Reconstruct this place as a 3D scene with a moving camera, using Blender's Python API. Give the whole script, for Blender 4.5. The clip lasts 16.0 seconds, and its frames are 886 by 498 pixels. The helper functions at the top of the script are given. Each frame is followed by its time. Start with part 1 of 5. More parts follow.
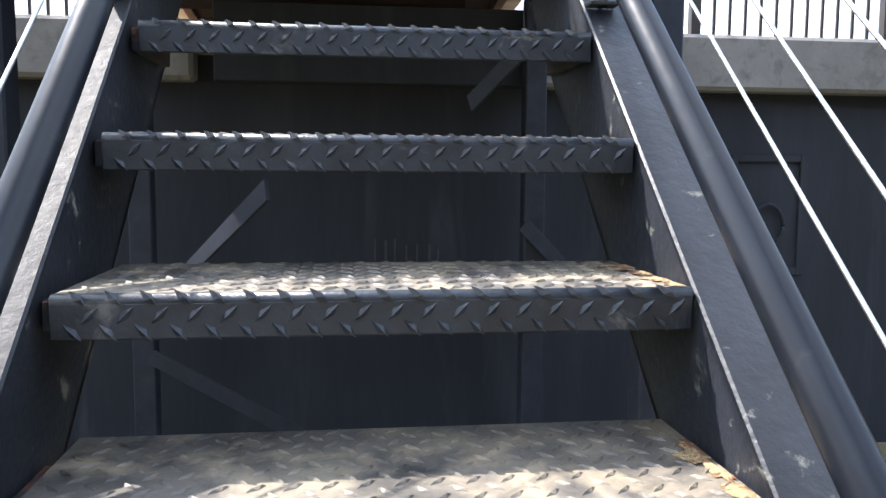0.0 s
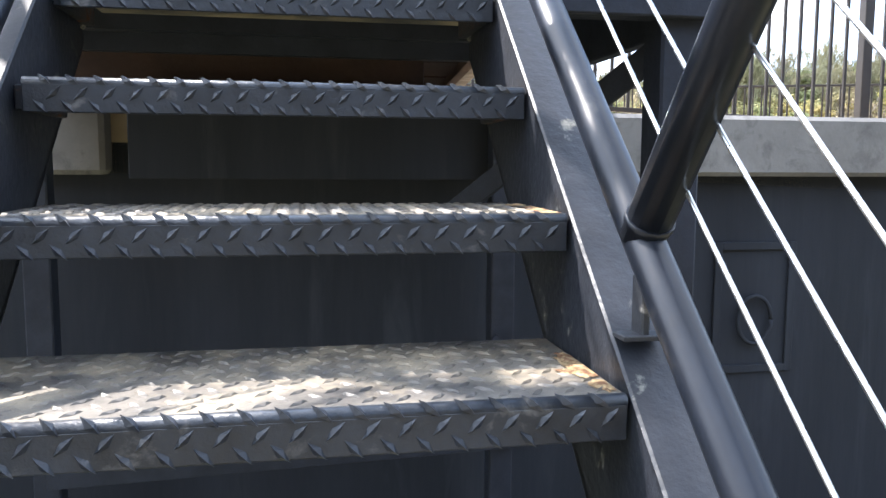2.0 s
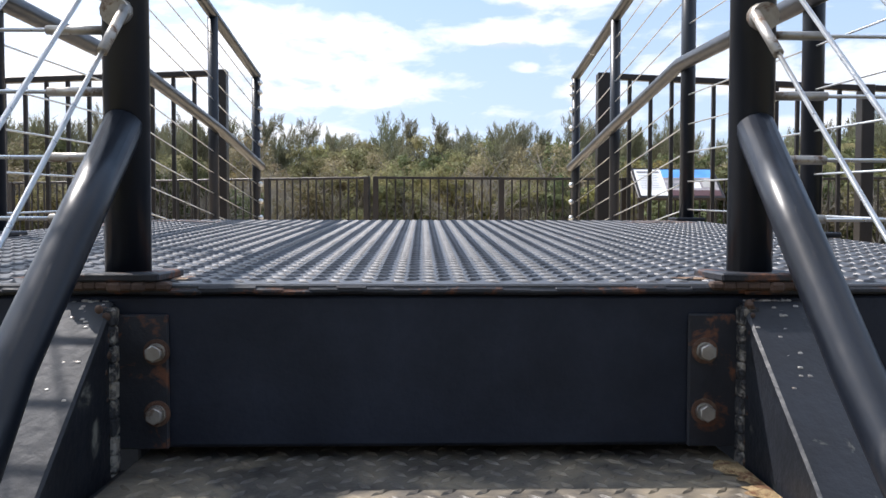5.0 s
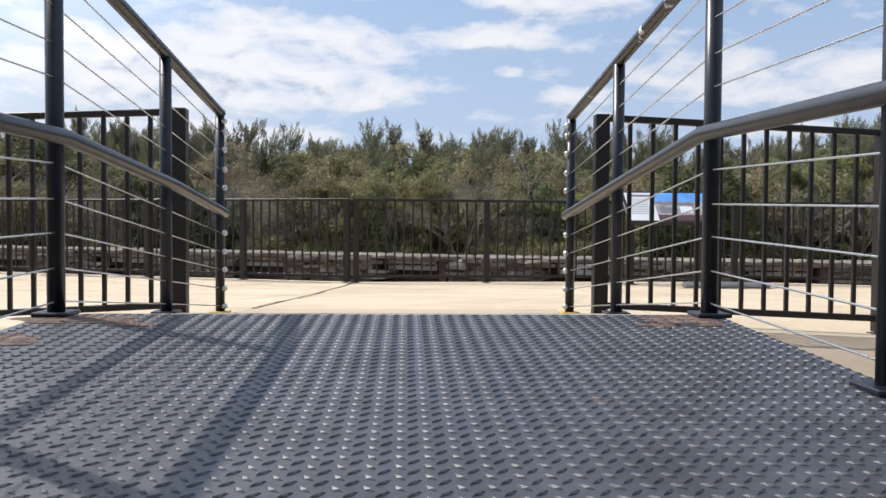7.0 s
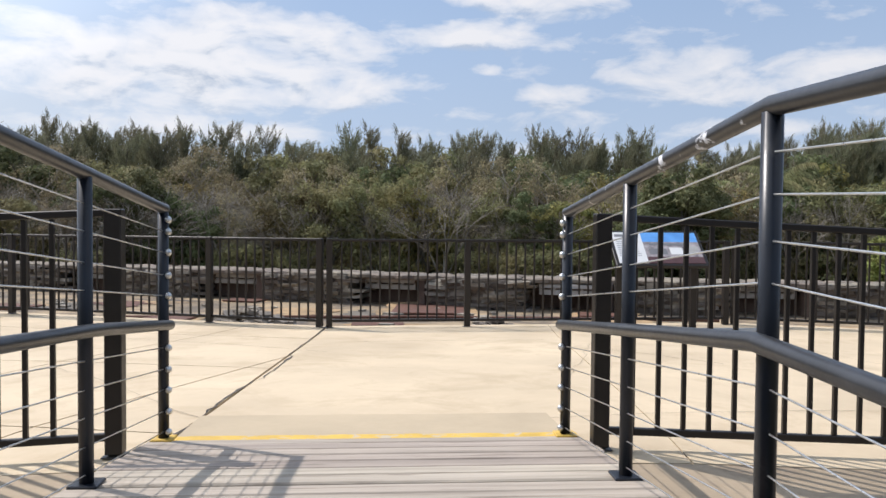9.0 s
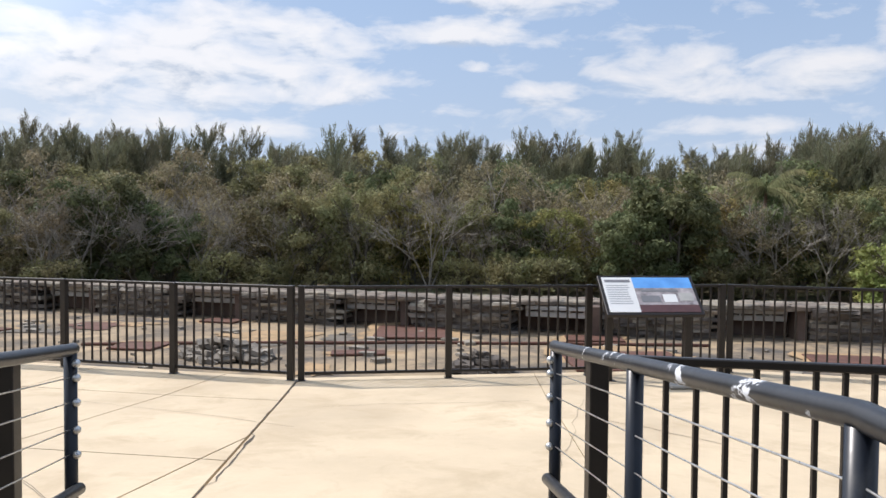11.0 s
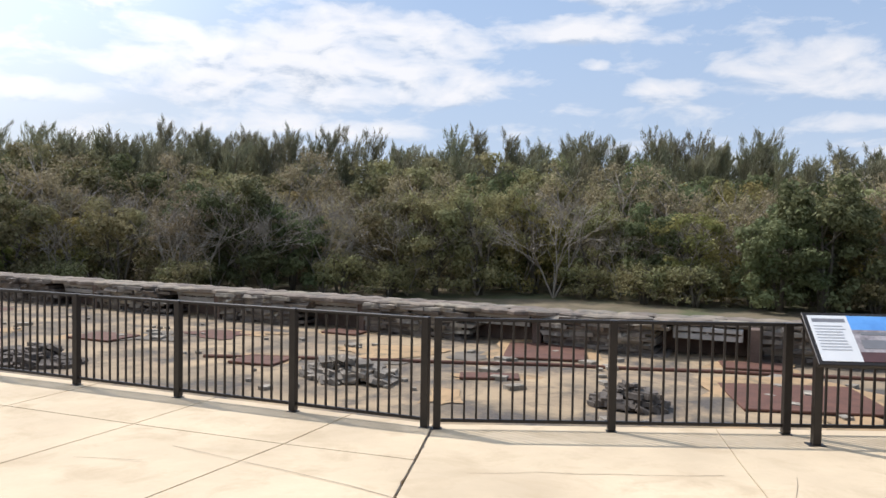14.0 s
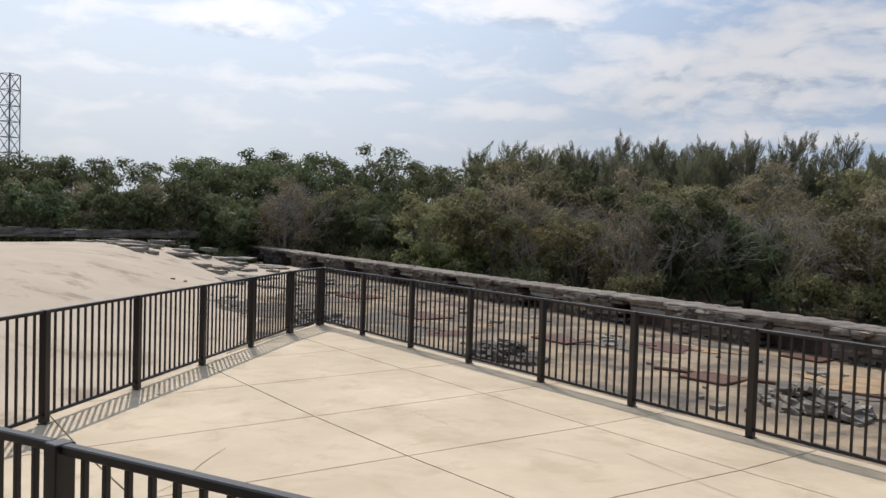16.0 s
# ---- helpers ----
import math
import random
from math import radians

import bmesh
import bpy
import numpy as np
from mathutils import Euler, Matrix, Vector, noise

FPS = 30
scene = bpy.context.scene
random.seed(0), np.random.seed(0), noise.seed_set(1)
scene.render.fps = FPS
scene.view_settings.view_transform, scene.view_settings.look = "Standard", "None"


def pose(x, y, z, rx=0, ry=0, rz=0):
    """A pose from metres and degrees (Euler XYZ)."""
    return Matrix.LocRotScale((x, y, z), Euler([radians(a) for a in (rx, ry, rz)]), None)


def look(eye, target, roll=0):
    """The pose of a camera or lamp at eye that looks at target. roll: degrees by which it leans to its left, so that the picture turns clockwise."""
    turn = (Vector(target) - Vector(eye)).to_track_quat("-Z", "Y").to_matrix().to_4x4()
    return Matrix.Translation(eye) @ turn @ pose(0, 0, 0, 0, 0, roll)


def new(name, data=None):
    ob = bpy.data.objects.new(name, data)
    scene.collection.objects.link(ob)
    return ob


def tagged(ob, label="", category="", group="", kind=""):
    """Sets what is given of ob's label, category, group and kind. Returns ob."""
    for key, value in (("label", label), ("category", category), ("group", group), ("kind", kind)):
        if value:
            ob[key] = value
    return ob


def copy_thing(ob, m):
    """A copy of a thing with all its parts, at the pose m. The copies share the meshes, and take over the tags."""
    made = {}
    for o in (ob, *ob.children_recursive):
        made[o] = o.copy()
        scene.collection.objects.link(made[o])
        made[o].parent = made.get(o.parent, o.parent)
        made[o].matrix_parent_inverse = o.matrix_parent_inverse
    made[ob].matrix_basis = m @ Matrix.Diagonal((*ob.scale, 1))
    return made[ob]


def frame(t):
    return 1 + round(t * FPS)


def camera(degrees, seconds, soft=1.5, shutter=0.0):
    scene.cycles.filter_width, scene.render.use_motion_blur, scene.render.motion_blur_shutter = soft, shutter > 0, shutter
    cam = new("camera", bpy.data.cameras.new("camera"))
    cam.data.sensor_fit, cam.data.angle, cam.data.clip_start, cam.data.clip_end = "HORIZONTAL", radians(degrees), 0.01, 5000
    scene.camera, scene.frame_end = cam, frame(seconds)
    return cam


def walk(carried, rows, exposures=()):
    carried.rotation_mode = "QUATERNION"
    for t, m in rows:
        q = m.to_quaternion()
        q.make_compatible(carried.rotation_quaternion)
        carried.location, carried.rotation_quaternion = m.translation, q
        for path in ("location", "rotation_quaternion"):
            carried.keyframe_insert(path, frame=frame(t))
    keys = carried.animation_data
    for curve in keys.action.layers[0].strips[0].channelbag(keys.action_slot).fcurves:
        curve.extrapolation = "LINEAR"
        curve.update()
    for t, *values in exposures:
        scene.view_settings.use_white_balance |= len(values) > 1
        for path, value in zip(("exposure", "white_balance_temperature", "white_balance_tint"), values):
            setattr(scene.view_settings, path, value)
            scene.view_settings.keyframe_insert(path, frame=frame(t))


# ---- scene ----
cam = camera(58.1, 16.0)
PATH = [
    (0, (-0.040, -2.153, -1.010), (0.207, -0.178, -1.205), 0.4),
    (0.5, (0.013, -2.021, -0.889), (0.337, -0.058, -1.074), 0.4),
    (1, (-0.005, -1.913, -0.836), (0.362, 0.044, -1.031), 0.5),
    (1.5, (-0.008, -1.758, -0.676), (0.327, 0.2, -0.896), 0.3),
    (2, (0.02, -1.636, -0.535), (0.378, 0.317, -0.746), 0.3),
    (2.5, (0.048, -1.523, -0.439), (0.309, 0.454, -0.581), -0.1),
    (3, (-0.041, -1.389, -0.328), (0.168, 0.594, -0.481), 0.5),
    (3.5, (-0.037, -1.305, -0.243), (0.172, 0.679, -0.391), 0.1),
    (4, (0.049, -1.179, -0.104), (0.245, 0.806, -0.258), -0.2),
    (4.5, (0.045, -1.096, -0.057), (0.126, 0.898, -0.186), 0.0),
    (5, (-0.01, -0.949, 0.053), (0.042, 1.049, -0.018), 0.1),
    (5.2, (0.009, -0.913, 0.073), (0.049, 1.086, 0.023), -0.1),
    (7.3, (0.005, -0.42, 0.42), (0.119, 1.576, 0.356), 0.4),
    (7.5, (0.029, -0.344, 0.496), (0.156, 1.651, 0.431), 0.4),
    (8, (0.004, -0.21, 0.631), (0.139, 1.784, 0.565), 0.5),
    (8.5, (-0.038, -0.084, 0.801), (0.101, 1.91, 0.734), 0.6),
    (9, (0.028, 0.032, 0.854), (0.175, 2.025, 0.787), 0.5),
    (9.2, (0.045, 0.08, 0.935), (0.197, 2.073, 0.869), 0.6),
    (11.3, (0.183, 0.738, 1.432), (0.376, 2.727, 1.354), 0.4),
    (11.5, (0.196, 0.809, 1.439), (0.463, 2.789, 1.359), 0.2),
    (12, (0.097, 1.102, 1.522), (0.465, 3.065, 1.43), 0.7),
    (12.5, (0.037, 1.351, 1.547), (0.414, 3.313, 1.457), 0.6),
    (13, (0.019, 1.662, 1.572), (0.313, 3.638, 1.481), 0.5),
    (13.5, (-0.072, 1.918, 1.586), (0.052, 3.913, 1.499), 0.8),
    (14, (-0.165, 2.111, 1.609), (-0.278, 4.107, 1.531), 0.9),
    (14.5, (-0.189, 2.147, 1.611), (-0.719, 4.074, 1.546), 1.2),
    (15, (-0.25, 2.13, 1.628), (-1.139, 3.921, 1.557), 1.6),
    (15.5, (-0.262, 2.105, 1.627), (-1.353, 3.779, 1.554), 1.8),
    (16, (-0.248, 2.094, 1.62), (-1.389, 3.735, 1.546), 1.8),
]
walk(cam, [(t, look(e, g, r)) for t, e, g, r in PATH],
     exposures=[(0, 1.65, 6500, 14), (1.0, 1.85, 6500, 14), (2.0, 1.95, 6500, 14), (2.5, 1.87, 6500, 14), (3.0, 1.8, 6500, 14), (3.6, 1.6, 6500, 14), (4.0, 1.35, 6500, 14), (4.5, 0.82, 6500, 14), (5.0, 0.36, 6500, 14), (5.2, 0.22, 6500, 14), (7.3, -0.15, 6500, 14), (9, -0.22, 6500, 14), (11.3, -0.13, 6500, 14), (12, -0.04, 6500, 14), (13, 0.02, 6500, 14), (14, -0.10, 6500, 14), (14.5, -0.38, 6500, 14), (15, -0.55, 6500, 14), (16, -0.60, 6500, 14)])

# ---- light ----
SUN_DIR = Vector((-0.70, 0.51, 1.07)).normalized()
sun = new("sun", bpy.data.lights.new("sun", "SUN"))
sun.data.energy, sun.data.angle, sun.data.color = 4.6, radians(0.6), (1.0, 0.965, 0.91)
sun.matrix_world = look(SUN_DIR * 50, (0, 0, 0))

world = bpy.data.worlds.new("world")
scene.world = world
world.use_nodes = True


class Nodes:
    """Small builder for node trees."""

    def __init__(self, tree):
        self.t = tree

    def add(self, kind, inputs=(), operation=None):
        n = self.t.nodes.new(kind)
        if operation:
            n.operation = operation
        for k, v in dict(inputs).items():
            if isinstance(v, bpy.types.NodeSocket):
                self.t.links.new(v, n.inputs[k])
            else:
                n.inputs[k].default_value = v
        return n

    def noise(self, vec, scale, detail=4.0, rough=0.55, dist=0.0):
        n = self.add("ShaderNodeTexNoise", {"Scale": scale, "Detail": detail, "Roughness": rough, "Distortion": dist})
        if vec is not None:
            self.t.links.new(vec, n.inputs["Vector"])
        return n.outputs["Fac"]

    def ramp(self, fac, stops):
        n = self.add("ShaderNodeValToRGB", {"Fac": fac})
        e = n.color_ramp.elements
        while len(e) < len(stops):
            e.new(0.5)
        for el, (p, c) in zip(e, stops):
            el.position = p
            el.color = (*c, 1) if not isinstance(c, float) else (c, c, c, 1)
        return n.outputs["Color"]

    def mix(self, fac, a, b, mode="MIX"):
        n = self.add("ShaderNodeMix")
        n.data_type, n.blend_type = "RGBA", mode
        for sock, v in ((n.inputs[0], fac), (n.inputs[6], a), (n.inputs[7], b)):
            if isinstance(v, bpy.types.NodeSocket):
                self.t.links.new(v, sock)
            else:
                sock.default_value = v if isinstance(v, (int, float)) else (*v, 1)
        return n.outputs[2]

    def math(self, op, a, b=0.0):
        n = self.add("ShaderNodeMath", operation=op)
        for sock, v in ((n.inputs[0], a), (n.inputs[1], b)):
            if isinstance(v, bpy.types.NodeSocket):
                self.t.links.new(v, sock)
            else:
                sock.default_value = v
        return n.outputs[0]


wt = world.node_tree
wt.nodes.clear()
W = Nodes(wt)
sky = W.add("ShaderNodeTexSky")
sky.sky_type, sky.sun_disc = "NISHITA", False
sky.sun_elevation, sky.sun_rotation = math.asin(SUN_DIR.z), math.atan2(SUN_DIR.x, SUN_DIR.y)
sky.altitude, sky.air_density, sky.dust_density, sky.ozone_density = 5, 1.0, 1.6, 1.2
way = W.add("ShaderNodeTexCoord").outputs["Generated"]
sep = W.add("ShaderNodeSeparateXYZ", {"Vector": way})
# clouds low in the view: azimuth and elevation in degrees, half width, half height, weight
CLOUDS = ((-49.5, 13.2, 6.5, 1.7, 1.0), (-61.0, 9.2, 5.0, 1.2, 0.6), (-43.0, 9.4, 6.0, 0.8, 0.6), (-33.0, 7.6, 8.0, 1.1, 0.75),
          (-29.0, 14.8, 8.5, 1.8, 1.0), (-13.0, 10.4, 17.0, 3.7, 1.05), (-9.0, 13.4, 8.0, 1.5, 0.8), (-12.0, 6.2, 13.0, 1.2, 0.7),
          (6.6, 13.1, 5.4, 1.2, 0.95), (9.5, 15.6, 7.0, 1.1, 0.9), (7.0, 10.8, 1.5, 0.55, 0.7), (11.8, 8.9, 4.0, 1.0, 0.95),
          (20.0, 10.6, 6.0, 1.6, 0.85), (27.0, 9.4, 9.0, 2.0, 0.8), (25.0, 6.6, 6.0, 0.9, 0.7), (38.0, 12.6, 5.5, 2.0, 1.0))
DEG = 180 / math.pi
az_ = W.math("MULTIPLY", W.math("ARCTAN2", sep.outputs["X"], sep.outputs["Y"]), DEG)
el_ = W.math("MULTIPLY", W.math("ARCSINE", sep.outputs["Z"]), DEG)
# the higher sky, laid out on a flat cloud layer
up = W.math("ADD", W.math("MAXIMUM", sep.outputs["Z"], 0.0), 0.16)
flat = W.add("ShaderNodeCombineXYZ", {"X": W.math("DIVIDE", sep.outputs["X"], up), "Y": W.math("DIVIDE", sep.outputs["Y"], up), "Z": 2.15})
big = W.noise(flat.outputs[0], 1.15, 7.0, 0.54, 0.25)
high = W.math("MULTIPLY", W.math("SUBTRACT", big, 0.44), W.ramp(sep.outputs["Z"], [(0.26, 0.0), (0.40, 4.0)]))


def cover_at(rise):
    """Cloud cover a little higher up than the view direction."""
    el = W.math("ADD", el_, rise)
    at = W.add("ShaderNodeCombineXYZ", {"X": W.math("MULTIPLY", az_, 0.19), "Y": W.math("MULTIPLY", el, 0.46), "Z": 3.7}).outputs[0]
    n = W.math("SUBTRACT", W.noise(at, 1.1, 7.0, 0.56, 0.3), 0.5)
    f = W.math("MULTIPLY", high, 1.0)
    for a, e, w, h, k in CLOUDS:
        da = W.math("MULTIPLY", W.math("SUBTRACT", az_, a), 1 / w)
        de = W.math("MULTIPLY", W.math("SUBTRACT", el, e), 1 / h)
        d = W.math("ADD", W.math("MULTIPLY", da, da), W.math("MULTIPLY", de, de))
        f = W.math("MAXIMUM", f, W.math("MULTIPLY", W.math("SUBTRACT", 1.0, d), k))
    return W.math("ADD", f, W.math("MULTIPLY", n, 3.0))


cover = cover_at(0.0)
belly = W.math("SUBTRACT", cover_at(0.75), cover)
mask = W.ramp(cover, [(0.06, 0.0), (0.50, 0.60), (1.05, 0.97)])
tone = W.ramp(W.math("ADD", W.math("MULTIPLY", belly, 1.05), W.math("MULTIPLY", cover, 0.26)), [(0.10, (9.7, 10.0, 10.3)), (0.40, (8.9, 9.4, 9.9)), (0.80, (5.6, 6.6, 7.9))])
haze = W.ramp(sep.outputs["Z"], [(0.0, 0.80), (0.12, 0.45), (0.40, 0.0)])
clear = W.mix(0.72, sky.outputs["Color"], (3.6, 5.8, 9.3))
veil = W.ramp(W.math("MULTIPLY", W.math("ADD", az_, 70.0), 0.01), [(0.10, 0.85), (0.40, 0.62), (0.66, 0.04)])
blue = W.mix(haze, clear, (6.9, 8.2, 9.6))
blue = W.mix(W.math("MULTIPLY", veil, W.ramp(sep.outputs["Z"], [(0.10, 1.0), (0.45, 0.3)])), blue, (8.5, 9.2, 9.6))
toward = W.add("ShaderNodeVectorMath", {0: way, 1: tuple(SUN_DIR)}, "DOT_PRODUCT").outputs["Value"]
aureole = W.ramp(toward, [(0.35, (0.98, 0.98, 0.98)), (0.64, (1.06, 1.06, 1.06)), (0.79, (1.60, 1.60, 1.59)), (1.0, (2.4, 2.3, 2.15))])
bg = W.add("ShaderNodeBackground", {"Color": W.mix(1.0, W.mix(mask, blue, tone), aureole, "MULTIPLY"), "Strength": 0.10})
W.add("ShaderNodeOutputWorld", {"Surface": bg.outputs[0]})


# ---- materials ----
def material(name, base, vary=0.25, rough=0.6, metal=0.0, scale=6.0, bump=0.15, fine_scale=60.0, spots=None, spot_at=(0.6, 0.66),
             spot_scale=3.0, random_tone=0.0, second=None, spec=0.5, bump_dist=0.004, stretch=None):
    m = bpy.data.materials.new(name)
    m.use_nodes = True
    N = Nodes(m.node_tree)
    b = m.node_tree.nodes["Principled BSDF"]
    geo = N.add("ShaderNodeNewGeometry").outputs["Position"]
    if stretch:
        geo = N.add("ShaderNodeVectorMath", {0: geo, 1: stretch}, "MULTIPLY").outputs[0]
    n1 = N.noise(geo, scale, 6.0, 0.6)
    n2 = N.noise(geo, fine_scale, 4.0, 0.6)
    lo = tuple(c * (1 - vary) for c in base)
    hi = tuple(min(1, c * (1 + vary)) for c in (second or base))
    col = N.mix(N.ramp(n1, [(0.3, 0.0), (0.7, 1.0)]), lo, hi)
    col = N.mix(N.math("MULTIPLY", n2, 0.35), col, tuple(c * (1 - vary) for c in (second or base)))
    r = N.math("ADD", N.math("MULTIPLY", n2, 0.22), rough - 0.11)
    if spots:
        k = N.ramp(N.noise(geo, spot_scale, 7.0, 0.66, 0.4), [(spot_at[0], 0.0), (spot_at[1], 1.0)])
        col = N.mix(k, col, spots)
        r = N.math("ADD", r, N.math("MULTIPLY", k, 0.25))
    if random_tone:
        rnd = N.add("ShaderNodeObjectInfo").outputs["Random"]
        k = N.math("ADD", N.math("MULTIPLY", rnd, 2 * random_tone), 1 - random_tone)
        hsv = N.add("ShaderNodeHueSaturation", {"Color": col, "Value": k, "Hue": N.math("ADD", N.math("MULTIPLY", rnd, 0.03), 0.485)})
        col = hsv.outputs["Color"]
    L = m.node_tree.links
    L.new(col, b.inputs["Base Color"])
    L.new(r, b.inputs["Roughness"])
    b.inputs["Metallic"].default_value = metal
    b.inputs["Specular IOR Level"].default_value = spec
    if bump:
        h = N.math("ADD", N.math("MULTIPLY", n1, 0.5), n2)
        L.new(N.add("ShaderNodeBump", {"Height": h, "Strength": bump, "Distance": bump_dist}).outputs[0], b.inputs["Normal"])
    return m


RUST = (0.22, 0.085, 0.03)
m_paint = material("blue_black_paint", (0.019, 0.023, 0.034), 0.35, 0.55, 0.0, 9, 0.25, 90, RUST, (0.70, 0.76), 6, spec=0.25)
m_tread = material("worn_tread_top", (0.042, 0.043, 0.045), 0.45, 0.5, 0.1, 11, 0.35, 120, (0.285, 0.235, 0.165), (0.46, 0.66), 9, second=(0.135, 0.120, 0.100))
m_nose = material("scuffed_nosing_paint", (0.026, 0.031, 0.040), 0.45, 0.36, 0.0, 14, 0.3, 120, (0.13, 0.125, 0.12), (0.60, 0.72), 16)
m_deck = material("worn_deck_plate", (0.065, 0.067, 0.073), 0.35, 0.47, 0.25, 7, 0.2, 110, (0.16, 0.10, 0.07), (0.66, 0.74), 4)
m_tube = material("gloss_black_tube", (0.011, 0.014, 0.021), 0.3, 0.33, 0.0, 9, 0.03, 60, (0.03, 0.032, 0.036), (0.62, 0.70), 10, spec=0.4)
m_rail = material("chipped_grey_rail_paint", (0.026, 0.027, 0.030), 0.3, 0.36, 0.0, 12, 0.05, 60, (0.75, 0.76, 0.78), (0.70, 0.72), 7)
m_peel = material("peeling_grey_rail_paint", (0.026, 0.027, 0.030), 0.3, 0.36, 0.0, 12, 0.05, 60, (0.70, 0.71, 0.73), (0.60, 0.615), 4.5)
m_fence = material("bronze_black_fence_paint", (0.016, 0.012, 0.010), 0.3, 0.40, 0.0, 10, 0.1, 100, spec=0.45)
m_cable = material("stainless_cable", (0.62, 0.62, 0.61), 0.1, 0.3, 0.9, 30, 0.0)
m_bolt = material("galvanised_bolt", (0.42, 0.39, 0.35), 0.3, 0.42, 0.7, 40, 0.2, 160, (0.16, 0.09, 0.05), (0.55, 0.66), 60)
m_rust = material("flaking_rust", (0.075, 0.045, 0.032), 0.5, 0.85, 0.0, 25, 0.6, 120, (0.22, 0.19, 0.15), (0.62, 0.68), 22)
m_flake = material("dark_flaking_rust", (0.085, 0.052, 0.038), 0.5, 0.85, 0.0, 25, 0.8, 120, (0.23, 0.17, 0.115), (0.52, 0.64), 20, second=(0.13, 0.065, 0.04))
m_yrust = material("yellow_rust_crust", (0.33, 0.235, 0.12), 0.45, 0.9, 0.0, 40, 0.8, 160, (0.13, 0.06, 0.028), (0.46, 0.56), 45)
m_stringer = material("chipped_stringer_paint", (0.015, 0.018, 0.025), 0.35, 0.5, 0.0, 12, 0.4, 70, (0.17, 0.17, 0.15), (0.62, 0.70), 20)
m_flange = material("dusty_flange_paint", (0.023, 0.026, 0.032), 0.3, 0.6, 0.0, 12, 0.3, 60, (0.20, 0.19, 0.17), (0.62, 0.70), 14)
m_crust = material("crusted_peeling_paint", (0.030, 0.032, 0.037), 0.4, 0.75, 0.0, 20, 0.9, 110, (0.30, 0.275, 0.235), (0.50, 0.60), 42, bump_dist=0.008)
m_stain = material("rust_streaked_paint", (0.016, 0.018, 0.024), 0.35, 0.55, 0.0, 12, 0.4, 70, (0.15, 0.06, 0.03), (0.54, 0.64), 26)
m_concrete = material("buff_concrete", (0.548, 0.433, 0.288), 0.13, 0.85, 0.0, 0.7, 0.3, 26, (0.455, 0.355, 0.232), (0.50, 0.74), 1.9, second=(0.60, 0.482, 0.326))
m_ledge = material("dirty_tan_concrete", (0.36, 0.28, 0.19), 0.2, 0.9, 0.0, 1.2, 0.3, 26, (0.24, 0.185, 0.13), (0.52, 0.68), 2.2)
m_apron = material("tan_apron_concrete", (0.47, 0.375, 0.25), 0.12, 0.88, 0.0, 1.5, 0.3, 26)
m_hair = material("hairline_crack_dirt", (0.26, 0.205, 0.145), 0.3, 0.95, 0.0, 10, 0.0)
m_coping = material("weathered_grey_concrete", (0.18, 0.172, 0.162), 0.3, 0.9, 0.0, 2.5, 0.7, 30, (0.11, 0.105, 0.10), (0.52, 0.66), 6)
m_unseen_wall = material("plain_court_wall", (0.085, 0.082, 0.08), 0.25, 0.9, 0.0, 0.8, 0.4, 12)
# concrete wall standing in shade; that darkness is put into this base colour
m_darkwall = material("dark_painted_wall", (0.020, 0.023, 0.030), 0.35, 0.75, 0.0, 2.0, 0.3, 30, (0.036, 0.040, 0.048), (0.54, 0.68), 5, spec=0.25, stretch=(1.0, 1.0, 0.12))
m_drip = material("pale_drip_stain", (0.034, 0.036, 0.041), 0.4, 0.85, 0.0, 3.0, 0.0, 60)
m_plank = material("weathered_plank", (0.43, 0.37, 0.295), 0.28, 0.88, 0.0, 14, 0.6, 110, (0.19, 0.152, 0.118), (0.56, 0.70), 22, random_tone=0.16, stretch=(0.07, 1.0, 1.0))
m_newplank = material("pale_bare_plank", (0.56, 0.50, 0.42), 0.12, 0.85, 0.0, 14, 0.4, 110, (0.40, 0.34, 0.27), (0.58, 0.72), 22, stretch=(0.07, 1.0, 1.0))
m_timber = material("brown_timber", (0.12, 0.07, 0.04), 0.3, 0.8, 0.0, 5, 0.3, 60)
m_soffit = material("dark_stained_board", (0.045, 0.024, 0.016), 0.35, 0.85, 0.0, 6, 0.3, 60)
m_yellow = material("worn_yellow_line", (0.62, 0.40, 0.07), 0.2, 0.75, 0.0, 8, 0.2, 60, (0.50, 0.42, 0.30), (0.56, 0.62), 12)
m_crack = material("dark_joint_filler", (0.08, 0.065, 0.05), 0.3, 0.95, 0.0, 10, 0.4, 60)
m_joint = material("sandy_joint_dirt", (0.32, 0.245, 0.165), 0.35, 0.95, 0.0, 6, 0.4, 60)
m_oldfloor = material("mottled_old_concrete", (0.225, 0.178, 0.126), 0.35, 0.92, 0.0, 0.6, 0.7, 9, (0.085, 0.073, 0.062), (0.44, 0.62), 0.75, second=(0.35, 0.255, 0.15), bump_dist=0.03)
m_ochre = material("ochre_stained_concrete", (0.38, 0.25, 0.13), 0.25, 0.92, 0.0, 1.5, 0.4, 12, (0.20, 0.15, 0.09), (0.5, 0.62), 1.8)
m_moss = material("dark_mossy_concrete", (0.15, 0.128, 0.10), 0.35, 0.95, 0.0, 1.5, 0.5, 12)
m_tanroof = material("tan_roof_render", (0.46, 0.37, 0.265), 0.12, 0.9, 0.0, 0.5, 0.3, 8, (0.27, 0.205, 0.145), (0.55, 0.68), 0.55, bump_dist=0.02)
m_rustplate = material("rusty_iron_plate", (0.115, 0.048, 0.030), 0.3, 0.85, 0.0, 3, 0.5, 40)
